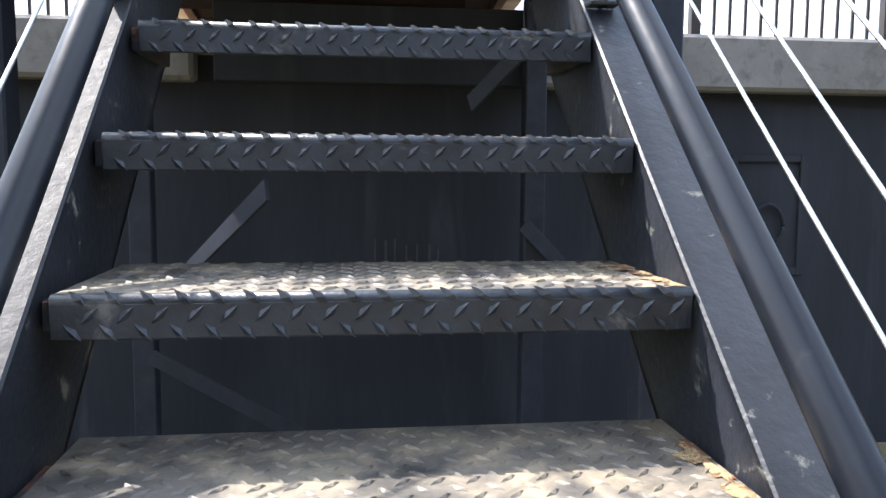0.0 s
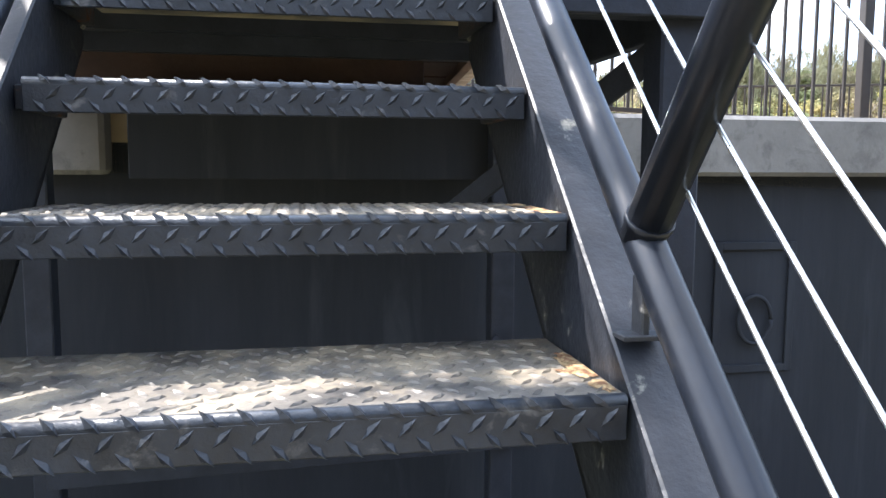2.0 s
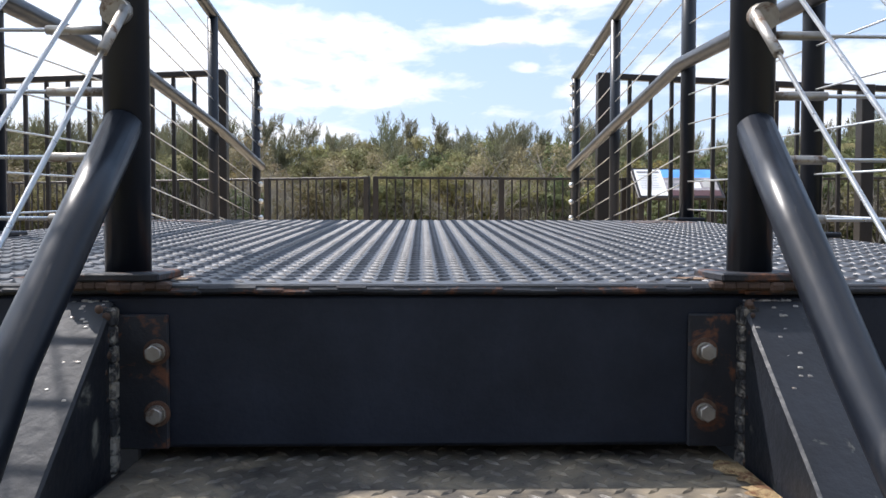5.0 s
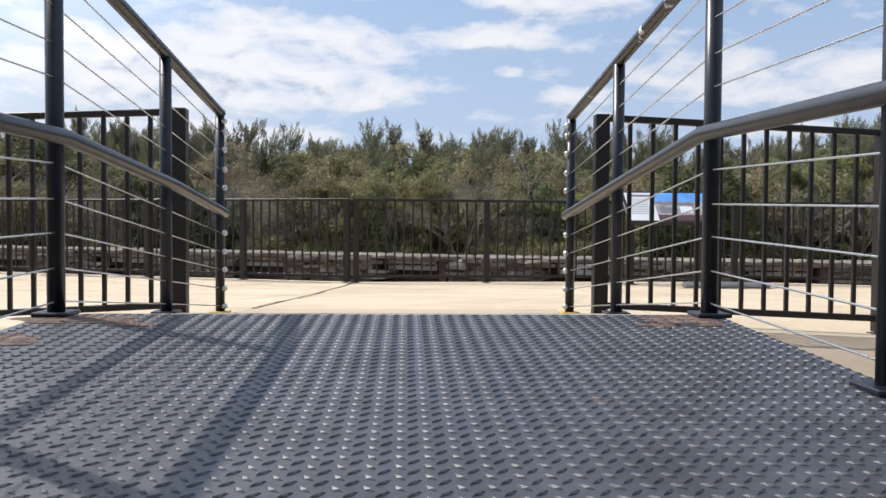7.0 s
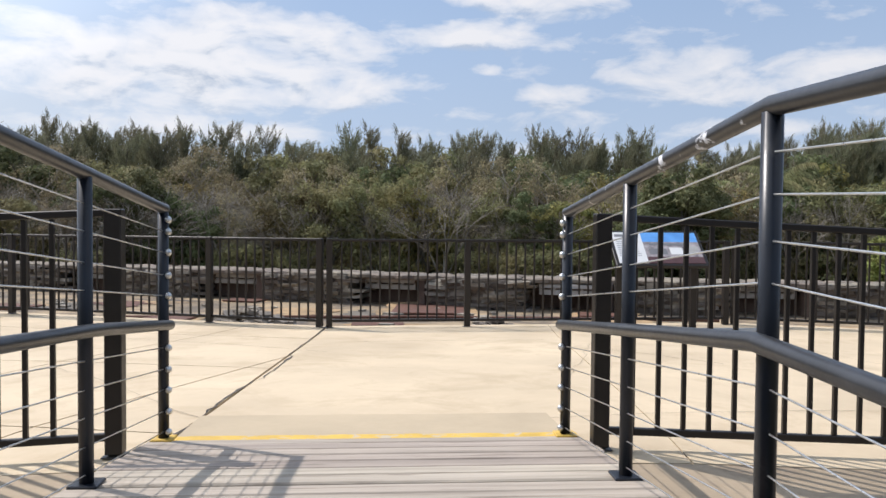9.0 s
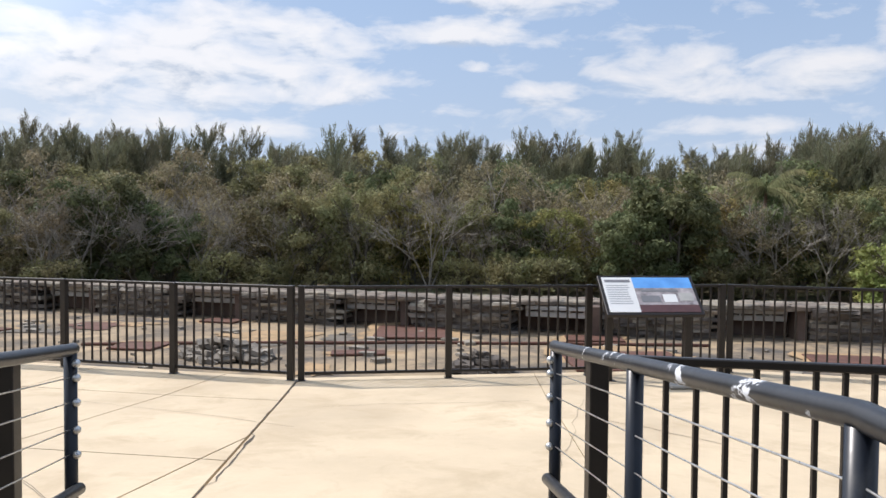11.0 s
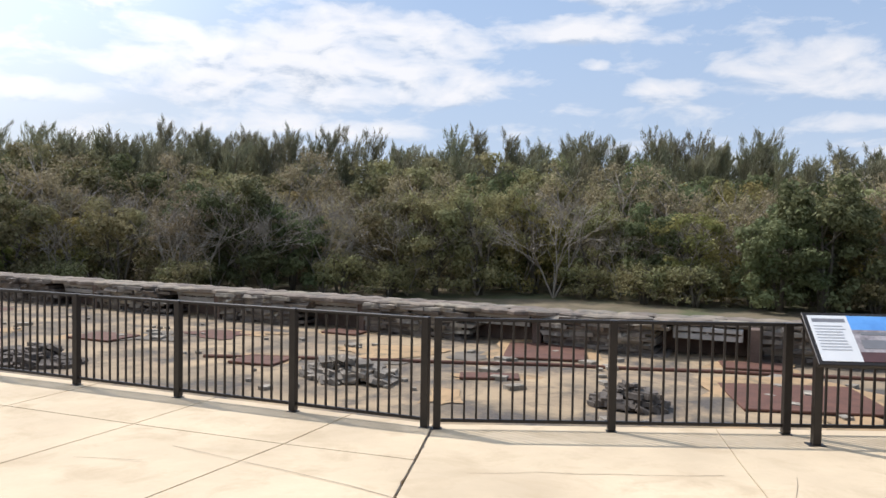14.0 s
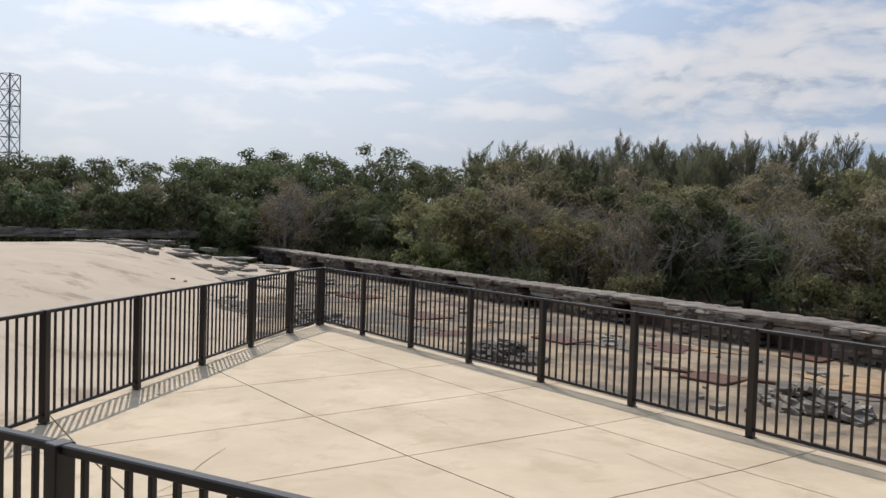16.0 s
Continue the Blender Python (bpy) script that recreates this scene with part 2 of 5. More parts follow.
m_stone = material("grey_layered_stone", (0.195, 0.168, 0.138), 0.4, 0.92, 0.0, 3, 0.8, 24, (0.40, 0.345, 0.275), (0.56, 0.70), 4, random_tone=0.45, bump_dist=0.02)
m_parapet = material("pale_parapet_cap", (0.235, 0.195, 0.152), 0.3, 0.95, 0.0, 1.8, 0.9, 14, (0.13, 0.12, 0.105), (0.50, 0.66), 2.6, random_tone=0.2, bump_dist=0.03)
m_slot = material("pale_slot_concrete", (0.42, 0.41, 0.39), 0.2, 0.9, 0.0, 4, 0.4, 30)
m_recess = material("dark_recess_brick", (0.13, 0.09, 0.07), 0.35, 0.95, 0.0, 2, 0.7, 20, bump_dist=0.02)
m_white = material("white_sign_print", (0.78, 0.78, 0.76), 0.04, 0.35, 0, 5, 0)
m_blue = material("blue_sky_print", (0.08, 0.28, 0.72), 0.15, 0.35, 0, 3, 0, second=(0.14, 0.40, 0.80))
m_photo = material("grey_photo_print", (0.24, 0.21, 0.22), 0.5, 0.35, 0, 9, 0, second=(0.40, 0.36, 0.36))
m_maroon = material("maroon_print", (0.10, 0.045, 0.045), 0.2, 0.35, 0, 8, 0)
m_ink = material("grey_print_ink", (0.20, 0.20, 0.21), 0.1, 0.4, 0, 8, 0)
m_text = material("pale_grey_text", (0.42, 0.42, 0.43), 0.1, 0.4, 0, 8, 0)
m_block = material("painted_grey_block", (0.35, 0.34, 0.32), 0.12, 0.8, 0, 6, 0.3, 60)
m_ground = material("sandy_scrub_ground", (0.165, 0.132, 0.080), 0.35, 0.95, 0, 0.25, 0.6, 6, (0.075, 0.085, 0.035), (0.46, 0.60), 0.3, bump_dist=0.05)
m_bark = material("grey_brown_bark", (0.15, 0.13, 0.10), 0.35, 0.92, 0, 3, 0.6, 25)
m_twig = material("bare_grey_twigs", (0.30, 0.265, 0.22), 0.3, 0.9, 0, 2, 0.2, 20)
m_tower = material("galvanised_lattice", (0.20, 0.20, 0.21), 0.2, 0.6, 0.4, 2, 0.0)


def leaf_material(name, base, second, vary=0.3, tone=0.3):
    m = bpy.data.materials.new(name)
    m.use_nodes = True
    N = Nodes(m.node_tree)
    L = m.node_tree.links
    b = m.node_tree.nodes["Principled BSDF"]
    isl = N.add("ShaderNodeNewGeometry").outputs["Random Per Island"]
    pos = N.add("ShaderNodeNewGeometry").outputs["Position"]
    col = N.mix(N.ramp(N.noise(pos, 0.35, 4, 0.6), [(0.38, 0.0), (0.62, 1.0)]), base, second)
    rnd = N.add("ShaderNodeObjectInfo").outputs["Random"]
    val = N.math("ADD", N.math("ADD", N.math("MULTIPLY", isl, 2 * vary), 1 - vary), N.math("MULTIPLY", N.math("SUBTRACT", rnd, 0.5), 2 * tone))
    hue = N.math("ADD", N.math("MULTIPLY", rnd, 0.035), 0.485)
    hsv = N.add("ShaderNodeHueSaturation", {"Color": col, "Value": val, "Hue": hue})
    L.new(hsv.outputs["Color"], b.inputs["Base Color"])
    b.inputs["Roughness"].default_value = 0.75
    b.inputs["Specular IOR Level"].default_value = 0.12
    tr = N.add("ShaderNodeBsdfTranslucent", {"Color": hsv.outputs["Color"]})
    mixs = N.add("ShaderNodeMixShader", {0: 0.32})
    L.new(b.outputs[0], mixs.inputs[1])
    L.new(tr.outputs[0], mixs.inputs[2])
    L.new(mixs.outputs[0], m.node_tree.nodes["Material Output"].inputs["Surface"])
    return m


m_leaf = leaf_material("broadleaf_foliage", (0.220, 0.223, 0.108), (0.267, 0.228, 0.119))
# dark green leaves; the tone also holds the left wood's backlit shade
m_leafdark = leaf_material("dark_glossy_foliage", (0.125, 0.149, 0.071), (0.168, 0.173, 0.085))
m_leafdry = leaf_material("dry_olive_foliage", (0.313, 0.254, 0.164), (0.270, 0.228, 0.136))
m_leaflime = leaf_material("bright_green_foliage", (0.235, 0.262, 0.085), (0.285, 0.275, 0.100), tone=0.12)
m_leaffresh = leaf_material("fresh_green_foliage", (0.240, 0.236, 0.088), (0.310, 0.250, 0.104), tone=0.15)
m_needle = leaf_material("casuarina_needles", (0.190, 0.195, 0.122), (0.235, 0.218, 0.140), tone=0.15)


# ---- mesh helpers ----
class Geo:
    """Collects boxes, tubes and faces into one mesh."""

    def __init__(self):
        self.v, self.f, self.s = [], [], []

    def face(self, pts, smooth=False):
        n = len(self.v)
        self.v += [tuple(p) for p in pts]
        self.f.append(tuple(range(n, n + len(pts))))
        self.s.append(smooth)

    def mesh(self, verts, faces, smooth=False):
        n = len(self.v)
        self.v += [tuple(p) for p in verts]
        self.f += [tuple(i + n for i in f) for f in faces]
        self.s += [smooth] * len(faces)

    def box(self, m, sx, sy, sz, bevel=0.0):
        """A box of that size round the origin of m, with chamfered edges."""
        h = Vector((sx / 2, sy / 2, sz / 2))
        b = min(bevel, 0.45 * min(sx, sy, sz))
        if b <= 0:
            vs = [m @ Vector((x * h.x, y * h.y, z * h.z)) for x in (-1, 1) for y in (-1, 1) for z in (-1, 1)]
            self.mesh(vs, [(0, 1, 3, 2), (4, 6, 7, 5), (0, 4, 5, 1), (2, 3, 7, 6), (0, 2, 6, 4), (1, 5, 7, 3)])
            return
        vs, idx = [], {}
        for x in (-1, 1):
            for y in (-1, 1):
                for z in (-1, 1):
                    for ax in range(3):
                        p = Vector((x * (h.x - b), y * (h.y - b), z * (h.z - b)))
                        p[ax] = (x, y, z)[ax] * h[ax]
                        idx[(x, y, z, ax)] = len(vs)
                        vs.append(m @ p)
        fs = []
        for ax in range(3):
            o1, o2 = (ax + 1) % 3, (ax + 2) % 3
            for s in (-1, 1):
                ring = []
                for a, c in ((-1, -1), (1, -1), (1, 1), (-1, 1)):
                    k = [0, 0, 0]
                    k[ax], k[o1], k[o2] = s, a, c
                    ring.append(idx[(*k, ax)])
                fs.append(tuple(ring if s > 0 else ring[::-1]))
        for ax in range(3):
            o1, o2 = (ax + 1) % 3, (ax + 2) % 3
            for a in (-1, 1):
                for c in (-1, 1):
                    q = []
                    for s, o in ((-1, o1), (1, o1), (1, o2), (-1, o2)):
                        k = [0, 0, 0]
                        k[ax], k[o1], k[o2] = s, a, c
                        q.append(idx[(*k, o)])
                    fs.append(tuple(q if a * c > 0 else q[::-1]))
        for x in (-1, 1):
            for y in (-1, 1):
                for z in (-1, 1):
                    t = [idx[(x, y, z, ax)] for ax in range(3)]
                    fs.append(tuple(t if x * y * z > 0 else t[::-1]))
        self.mesh(vs, fs)

    def tube(self, pts, radii, n=10, cap=True):
        """A round tube along pts."""
        pts = [Vector(p) for p in pts]
        if isinstance(radii, (int, float)):
            radii = [radii] * len(pts)
        base = len(self.v)
        prev = None
        for i, p in enumerate(pts):
            d = (pts[min(i + 1, len(pts) - 1)] - pts[max(i - 1, 0)]).normalized()
            ref = prev if prev is not None else (Vector((0, 0, 1)) if abs(d.z) < 0.9 else Vector((1, 0, 0)))
            u = (ref - d * ref.dot(d)).normalized()
            w = d.cross(u)
            prev = u
            self.v += [tuple(p + radii[i] * (math.cos(a) * u + math.sin(a) * w)) for a in (2 * math.pi * k / n for k in range(n))]
        for i in range(len(pts) - 1):
            for k in range(n):
                a, c = base + i * n + k, base + i * n + (k + 1) % n
                self.f.append((a, c, c + n, a + n))
                self.s.append(True)
        if cap:
            self.f += [tuple(base + k for k in reversed(range(n))), tuple(base + (len(pts) - 1) * n + k for k in range(n))]
            self.s += [False, False]

    def ball(self, c, r, nu=10, nv=6, squash=1.0):
        c = Vector(c)
        pts = [c + Vector((0, 0, -r * squash))]
        fs = []
        for j in range(1, nv):
            a = -math.pi / 2 + math.pi * j / nv
            pts += [c + Vector((r * math.cos(a) * math.cos(2 * math.pi * k / nu), r * math.cos(a) * math.sin(2 * math.pi * k / nu), r * squash * math.sin(a))) for k in range(nu)]
        pts.append(c + Vector((0, 0, r * squash)))
        for k in range(nu):
            fs.append((0, 1 + (k + 1) % nu, 1 + k))
            fs.append((len(pts) - 1, len(pts) - 1 - nu + k, len(pts) - 1 - nu + (k + 1) % nu))
            for j in range(nv - 2):
                a, c2 = 1 + j * nu + k, 1 + j * nu + (k + 1) % nu
                fs.append((a, c2, c2 + nu, a + nu))
        self.mesh(pts, fs, True)

    def data(self, name, mat):
        me = bpy.data.meshes.new(name)
        me.from_pydata(self.v, [], self.f)
        me.polygons.foreach_set("use_smooth", self.s)
        me.materials.append(mat)
        me.update()
        return me


def part(name, g, mat, parent, label="", kind=""):
    ob = new(name, g.data(name, mat) if isinstance(g, Geo) else g)
    ob.parent = parent
    return tagged(ob, label, kind=kind)


def thing(name, label, category, at=(0, 0, 0), turn=0.0, group="", kind=""):
    ob = new(name)
    ob.empty_display_size = 0.1
    ob.matrix_world = pose(*at, 0, 0, turn)
    return tagged(ob, label, category, group, kind)


def solid(name, g, mat, label, category="", kind="structure", at=(0, 0, 0)):
    ob = new(name, g.data(name, mat))
    ob.location = at
    return tagged(ob, label, category, kind=kind)


def T(x, y, z):
    return Matrix.Translation((x, y, z))


def along(p0, p1):
    """A frame at the middle of p0-p1 whose x runs along it and whose z stays up."""
    a, b = Vector(p0), Vector(p1)
    d = (b - a).normalized()
    y = Vector((0, 0, 1)).cross(d).normalized()
    z = d.cross(y)
    return Matrix.Translation((a + b) / 2) @ Matrix((d, y, z)).transposed().to_4x4(), (b - a).length


def bar(g, p0, p1, w, h, bevel=0.003):
    m, n = along(p0, p1)
    g.box(m, n, w, h, bevel)


def rail_z(y):
    """The line that the side rails and cables keep to."""
    return 0.03 * y if y < 1.8 else 0.054 - 0.219 * (y - 1.8) / 1.98


def deck_z(y):
    return -0.022 + 0.0422 * y if y < 1.8 else 0.054 - 0.219 * (y - 1.8) / 1.98


def terrace_z(x, y):
    r = math.hypot(max(0.0, abs(x) - 1.2), max(0.0, y - 3.9))
    return -0.19 - 0.255 * min(1.0, r / 5.5)


GROUND = -2.55

# ---- ground and fort ----
g = Geo()
rings = [0, 30, 60, 90, 140, 220, 400, 900, 2500]
for i in range(len(rings) - 1):
    for k in range(48):
        a, b = 2 * math.pi * k / 48, 2 * math.pi * (k + 1) / 48
        q = [(rings[i] * math.cos(a), rings[i] * math.sin(a)), (rings[i + 1] * math.cos(a), rings[i + 1] * math.sin(a)),
             (rings[i + 1] * math.cos(b), rings[i + 1] * math.sin(b)), (rings[i] * math.cos(b), rings[i] * math.sin(b))]
        g.face([(x, y, GROUND) for x, y in (q if i else [q[0], q[1], q[2]])])
solid("ground", g, m_ground, "sandy scrub ground round the fort", "ground")

# parapet line, from the far end towards the sign
PAR = [Vector((-34, 35.2)), Vector((-14.4, 26.8)), Vector((2.5, 20.0)), Vector((26, 14.6))]
INNER = [Vector((-44, 2.0)), Vector((-13, 2.0)), Vector((-1, 5.0)), Vector((26, 3.0))]


def floor_z(x, y):
    k = min(1.0, max(0.0, (-x - 16 - (y - 14) * 0.9) / 10))
    return -1.35 + 1.3 * k * k * (3 - 2 * k) + 0.03 * noise.noise(Vector((x * 0.4, y * 0.4, 3)))


def poly_at(line, s):
    s = min(max(s, 0.0), 0.9999) * (len(line) - 1)
    i = int(s)
    return line[i].lerp(line[i + 1], s - i)


g = Geo()
NU, NV = 110, 46
grid = []
for i in range(NU + 1):
    a, b = poly_at(PAR, i / NU), poly_at(INNER, i / NU)
    a = a + (a - b).normalized() * 1.6
    for j in range(NV + 1):
        p = b.lerp(a, j / NV)
        grid.append((p.x, p.y, floor_z(p.x, p.y)))
g.mesh(grid, [(i * (NV + 1) + j, (i + 1) * (NV + 1) + j, (i + 1) * (NV + 1) + j + 1, i * (NV + 1) + j + 1) for i in range(NU) for j in range(NV)], True)
# the raised roof at the far end keeps its cleaner render, up to a wavering line
def roof_side(x, y):
    return (-x - 16 - (y - 14) * 0.9) / 10 + 0.20 + 0.05 * noise.noise(Vector((x * 0.2, y * 0.2, 8))) + 0.008 * noise.noise(Vector((x * 1.1, y * 1.1, 2)))


def cut(pts, vals, sign):
    """The part of a polygon where vals * sign is positive."""
    out = []
    for (p, u), (q, v) in zip(zip(pts, vals), zip(pts[1:] + pts[:1], vals[1:] + vals[:1])):
        if u * sign >= 0:
            out.append(p)
        if u * v < 0:
            out.append(p.lerp(q, u / (u - v)))
    return out


raised, low = Geo(), []
mixed = []
for f in g.f:
    vals = [roof_side(grid[i][0], grid[i][1]) for i in f]
    if min(vals) > 0:
        raised.face([grid[i] for i in f], True)
    elif max(vals) <= 0:
        low.append(f)
    else:
        pts = [Vector(grid[i]) for i in f]
        raised.face([tuple(p) for p in cut(pts, vals, 1)], True)
        mixed.append(cut(pts, vals, -1))
g.f, g.s = low, [True] * len(low)
for pts in mixed:
    g.face(pts, True)
spot, weld = {}, []
for p in raised.v:
    weld.append(spot.setdefault((round(p[0], 3), round(p[1], 3)), len(spot)))
raised.v = list({k: p for k, p in zip(weld, raised.v)}.values())
raised.f = [tuple(dict.fromkeys(weld[i] for i in f)) for f in raised.f]
raised.s = [True for f in raised.f if len(f) > 2]
raised.f = [f for f in raised.f if len(f) > 2]
solid("floor_raised", raised, m_tanroof, "smooth tan rendered fort roof", "roof")
solid("floor_lower", g, m_oldfloor, "mottled stained old concrete gun floor", "floor")

# fort mass under the floors, so that the place is closed
g = Geo()
for i in range(NU):
    a, b = poly_at(PAR, i / NU), poly_at(PAR, (i + 1) / NU)
    o = Vector((0.42, 0.91)) * 1.35
    g.face([(*(a + o), GROUND), (*(b + o), GROUND), (*(b + o), -0.7), (*(a + o), -0.7)])
solid("wall_outer", g, m_stone, "weathered stone outer face of the fort", "wall")

# terrace: concrete body, then its slabs
LEFT = [Vector(p) for p in ((-1.0, 3.42), (-0.68, 9.98), (-10.98, 13.45), (-6.67, 3.42))]
RIGHT = [Vector(p) for p in ((-1.0, 3.42), (18, 3.42), (18, 5.0), (4.62, 10.28), (-0.68, 9.98))]


def clip(poly, region):
    """poly cut to a convex region (both lists of 2D points)."""
    area = sum(a.x * b.y - b.x * a.y for a, b in zip(region, region[1:] + region[:1]))
    out = poly
    for a, b in zip(region, region[1:] + region[:1]):
        e = (b - a) if area > 0 else (a - b)
        n = Vector((-e.y, e.x)).normalized()
        src, out = out, []
        for p, q in zip(src, src[1:] + src[:1]):
            dp, dq = (p - a).dot(n), (q - a).dot(n)
            if dp >= 0:
                out.append(p)
            if dp * dq < 0:
                out.append(p.lerp(q, dp / (dp - dq)))
        if not out:
            return []
    return out


def slab(g, poly, depth=0.18):
    """Top and sides of a slab that follows the terrace."""
    area = sum(a.x * b.y - b.x * a.y for a, b in zip(poly, poly[1:] + poly[:1]))
    if area < 0:
        poly = poly[::-1]
    top = [(p.x, p.y, terrace_z(p.x, p.y)) for p in poly]
    g.face(top)
    for a, b in zip(top, top[1:] + top[:1]):
        g.face([(a[0], a[1], a[2] - depth), (b[0], b[1], b[2] - depth), b, a])


body = thing("terrace", "buff concrete roof terrace with dark joints", "terrace", kind="structure")
g = Geo()
for reg in (LEFT, RIGHT):
    r = reg if sum(a.x * b.y - b.x * a.y for a, b in zip(reg, reg[1:] + reg[:1])) > 0 else reg[::-1]
    g.face([(p.x, p.y, -0.66) for p in r])
    for a, b in zip(r, r[1:] + r[:1]):
        g.face([(a.x, a.y, GROUND), (b.x, b.y, GROUND), (b.x, b.y, -0.66), (a.x, a.y, -0.66)])
part("retaining_wall", g, m_darkwall, body)
# joint bed just under the slabs
g = Geo()
for reg in (LEFT, RIGHT):
    lo = [min(p[i] for p in reg) for i in (0, 1)]
    for i in range(26):
        for j in range(12):
            c = [Vector((lo[0] + (i + a) * 1.0, lo[1] + (j + b) * 1.0)) for a, b in ((0, 0), (1, 0), (1, 1), (0, 1))]
            c = clip(c, reg)
            if len(c) > 2:
                g.face([(p.x, p.y, terrace_z(p.x, p.y) - 0.038) for p in c])
part("joint_bed", g, m_joint, body)

# slabs laid square to the long fence
KDIR = Vector((-0.947, 0.321))
KPER = Vector((0.321, 0.947))
O = Vector((-4.31, 7.50))
JW = 0.008
for i in range(-6, 7):
    for j in range(-6, 6):
        c = [O + KDIR * (1.72 * (i + a) + (JW if a == 0 else -JW)) + KPER * (2.25 * (j + b) + (JW if b == 0 else -JW)) for a, b in ((0, 0), (1, 0), (1, 1), (0, 1))]
        c = clip(c, [p + (Vector((-5, 7)) - p) * 0.002 for p in LEFT])
        if len(c) > 2:
            g = Geo()
            slab(g, c)
            part("concrete_slab", g, m_concrete, body)
# the larger pour beyond the open joint, of three bays
for x0, x1 in ((-1.2, 1.55), (1.56, 5.4), (5.41, 18.2)):
    g = Geo()
    n = 6
    for i in range(n):
        for j in range(9):
            c = [Vector((x0 + (x1 - x0) * (i + a) / n + 0.11 * (1.0 * (j + b) - 3), 1.9 + 1.0 * (j + b))) for a, b in ((0, 0), (1, 0), (1, 1), (0, 1))]
            c = clip(c, [p + (Vector((4, 6)) - p) * 0.003 for p in RIGHT])
            if len(c) > 2:
                slab(g, c, 0.08)
    part("concrete_slab", g, m_concrete, body)

# lower, darker tan strip between the fence and the wall
for x0, x1 in ((-9.0, -0.99), (-0.98, 6.0), (6.01, 18.0)):
    g = Geo()
    n = 12
    for i in range(n):
        a, b = x0 + (x1 - x0) * i / n, x0 + (x1 - x0) * (i + 1) / n
        slab(g, [Vector((a, 1.97)), Vector((b, 1.97)), Vector((b, 3.41)), Vector((a, 3.41))], 0.3)
    # the strip falls towards the coping
    g.v = [(x, y, z - 0.0625 * (3.41 - y)) for x, y, z in g.v]
    part("ledge_slab", g, m_ledge, body, "darker tan concrete ledge")
g = Geo()
for i in range(20):
    a, b = -0.96 + 0.095 * i, -0.96 + 0.095 * (i + 1)
    e0, e1 = (4.42 + 0.02 * noise.noise(Vector((q * 3, 8, 0))) for q in (a, b))
    g.face([(a, 3.9, terrace_z(a, 3.9) + 0.004), (b, 3.9, terrace_z(b, 3.9) + 0.004), (b, e1, terrace_z(b, e1) + 0.005), (a, e0, terrace_z(a, e0) + 0.005)])
part("apron_patch", g, m_apron, body, "tan patched apron at the ramp foot")
# hairline cracks
for (x, y), (dx, dy), cnt, w in (((1.2, 5.2), (0.10, 0.27), 12, 0.002), ((0.6, 4.25), (0.32, 0.06), 10, 0.003), ((-3.4, 9.2), (0.33, -0.20), 9, 0.0035), ((-5.4, 8.9), (0.30, -0.05), 8, 0.003),
                                ((4.3, 8.7), (0.02, -0.25), 8, 0.003), ((-2.6, 6.6), (0.2, -0.28), 9, 0.003), ((-4.9, 5.3), (-0.12, 0.24), 9, 0.003), ((2.2, 7.6), (0.14, -0.2), 5, 0.006), ((-0.3, 8.3), (0.28, 0.03), 7, 0.004)):
    g = Geo()
    px, py = x, y
    for k in range(cnt):
        qx = px + dx + 0.10 * noise.noise(Vector((px * 5, py * 5, k)))
        qy = py + dy + 0.10 * noise.noise(Vector((px * 5, py * 5, k + 40)))
        nv = Vector((-(qy - py), qx - px)).normalized() * w * (0.6 + 0.5 * random.random())
        g.face([(px - nv.x, py - nv.y, terrace_z(px, py) + 0.004), (qx - nv.x, qy - nv.y, terrace_z(qx, qy) + 0.004), (qx + nv.x, qy + nv.y, terrace_z(qx, qy) + 0.004), (px + nv.x, py + nv.y, terrace_z(px, py) + 0.004)])
        px, py = qx, qy
    part("hairline_crack", g, m_hair, body)

# ragged open joint from the ramp to the fence corner
g = Geo()
pts = []
for k in range(61):
    u = k / 60
    x = -0.985 + 0.305 * u + 0.022 * noise.noise(Vector((u * 40, 6, 0))) + 0.03 * noise.noise(Vector((u * 9, 1, 0))) + (0.05 if 0.3 < u < 0.55 else 0)
    y = 3.9 + 6.0 * u
    pts.append((x, y, 0.003 + 0.019 * abs(noise.noise(Vector((u * 19, 5, 0))))))
for (x, y, w), (x2, y2, w2) in zip(pts, pts[1:]):
    g.face([(x - w, y, terrace_z(x, y) + 0.004), (x + w, y, terrace_z(x, y) + 0.004), (x2 + w2, y2, terrace_z(x2, y2) + 0.004), (x2 - w2, y2, terrace_z(x2, y2) + 0.004)])
part("open_joint", g, m_crack, body, "ragged dark open joint")

# coping of the wall under the terrace edge, and the dark wall below it
g = Geo()
for x0, x1 in ((-9.0, -3.2), (-3.19, -0.75), (0.82, 3.6), (3.61, 18.0)):
    g.box(T((x0 + x1) / 2, 1.93, -0.4425), x1 - x0, 0.20, 0.285, 0.02)
solid("trim_coping", g, m_coping, "weathered grey concrete coping", "coping")
# dark board added across the coping gap, hiding the pale concrete
g = Geo()
g.box(T(0.135, 1.755, -0.42), 1.53, 0.14, 0.36, 0.004)
solid("trim_board", g, m_darkwall, "dark board added in the coping gap behind the stair", "trim")
# wall colour includes the shade under the deck
g = Geo()
g.box(T(4.5, 2.05, (GROUND - 0.45) / 2), 27, 0.16, -GROUND - 0.45)
solid("wall_south", g, m_darkwall, "fort wall behind the stair, its shade put into the colour", "wall")

# added wall behind the camera, out of view; lowers ambient sky light
g = Geo()
for x0, x1 in ((-40, -13), (-12.99, 13), (13.01, 40)):
    g.box(T((x0 + x1) / 2, -18, GROUND + 4), x1 - x0, 0.6, 8, 0.05)
solid("wall_court", g, m_unseen_wall, "added unseen wall behind the camera that dims the sky light", "wall")

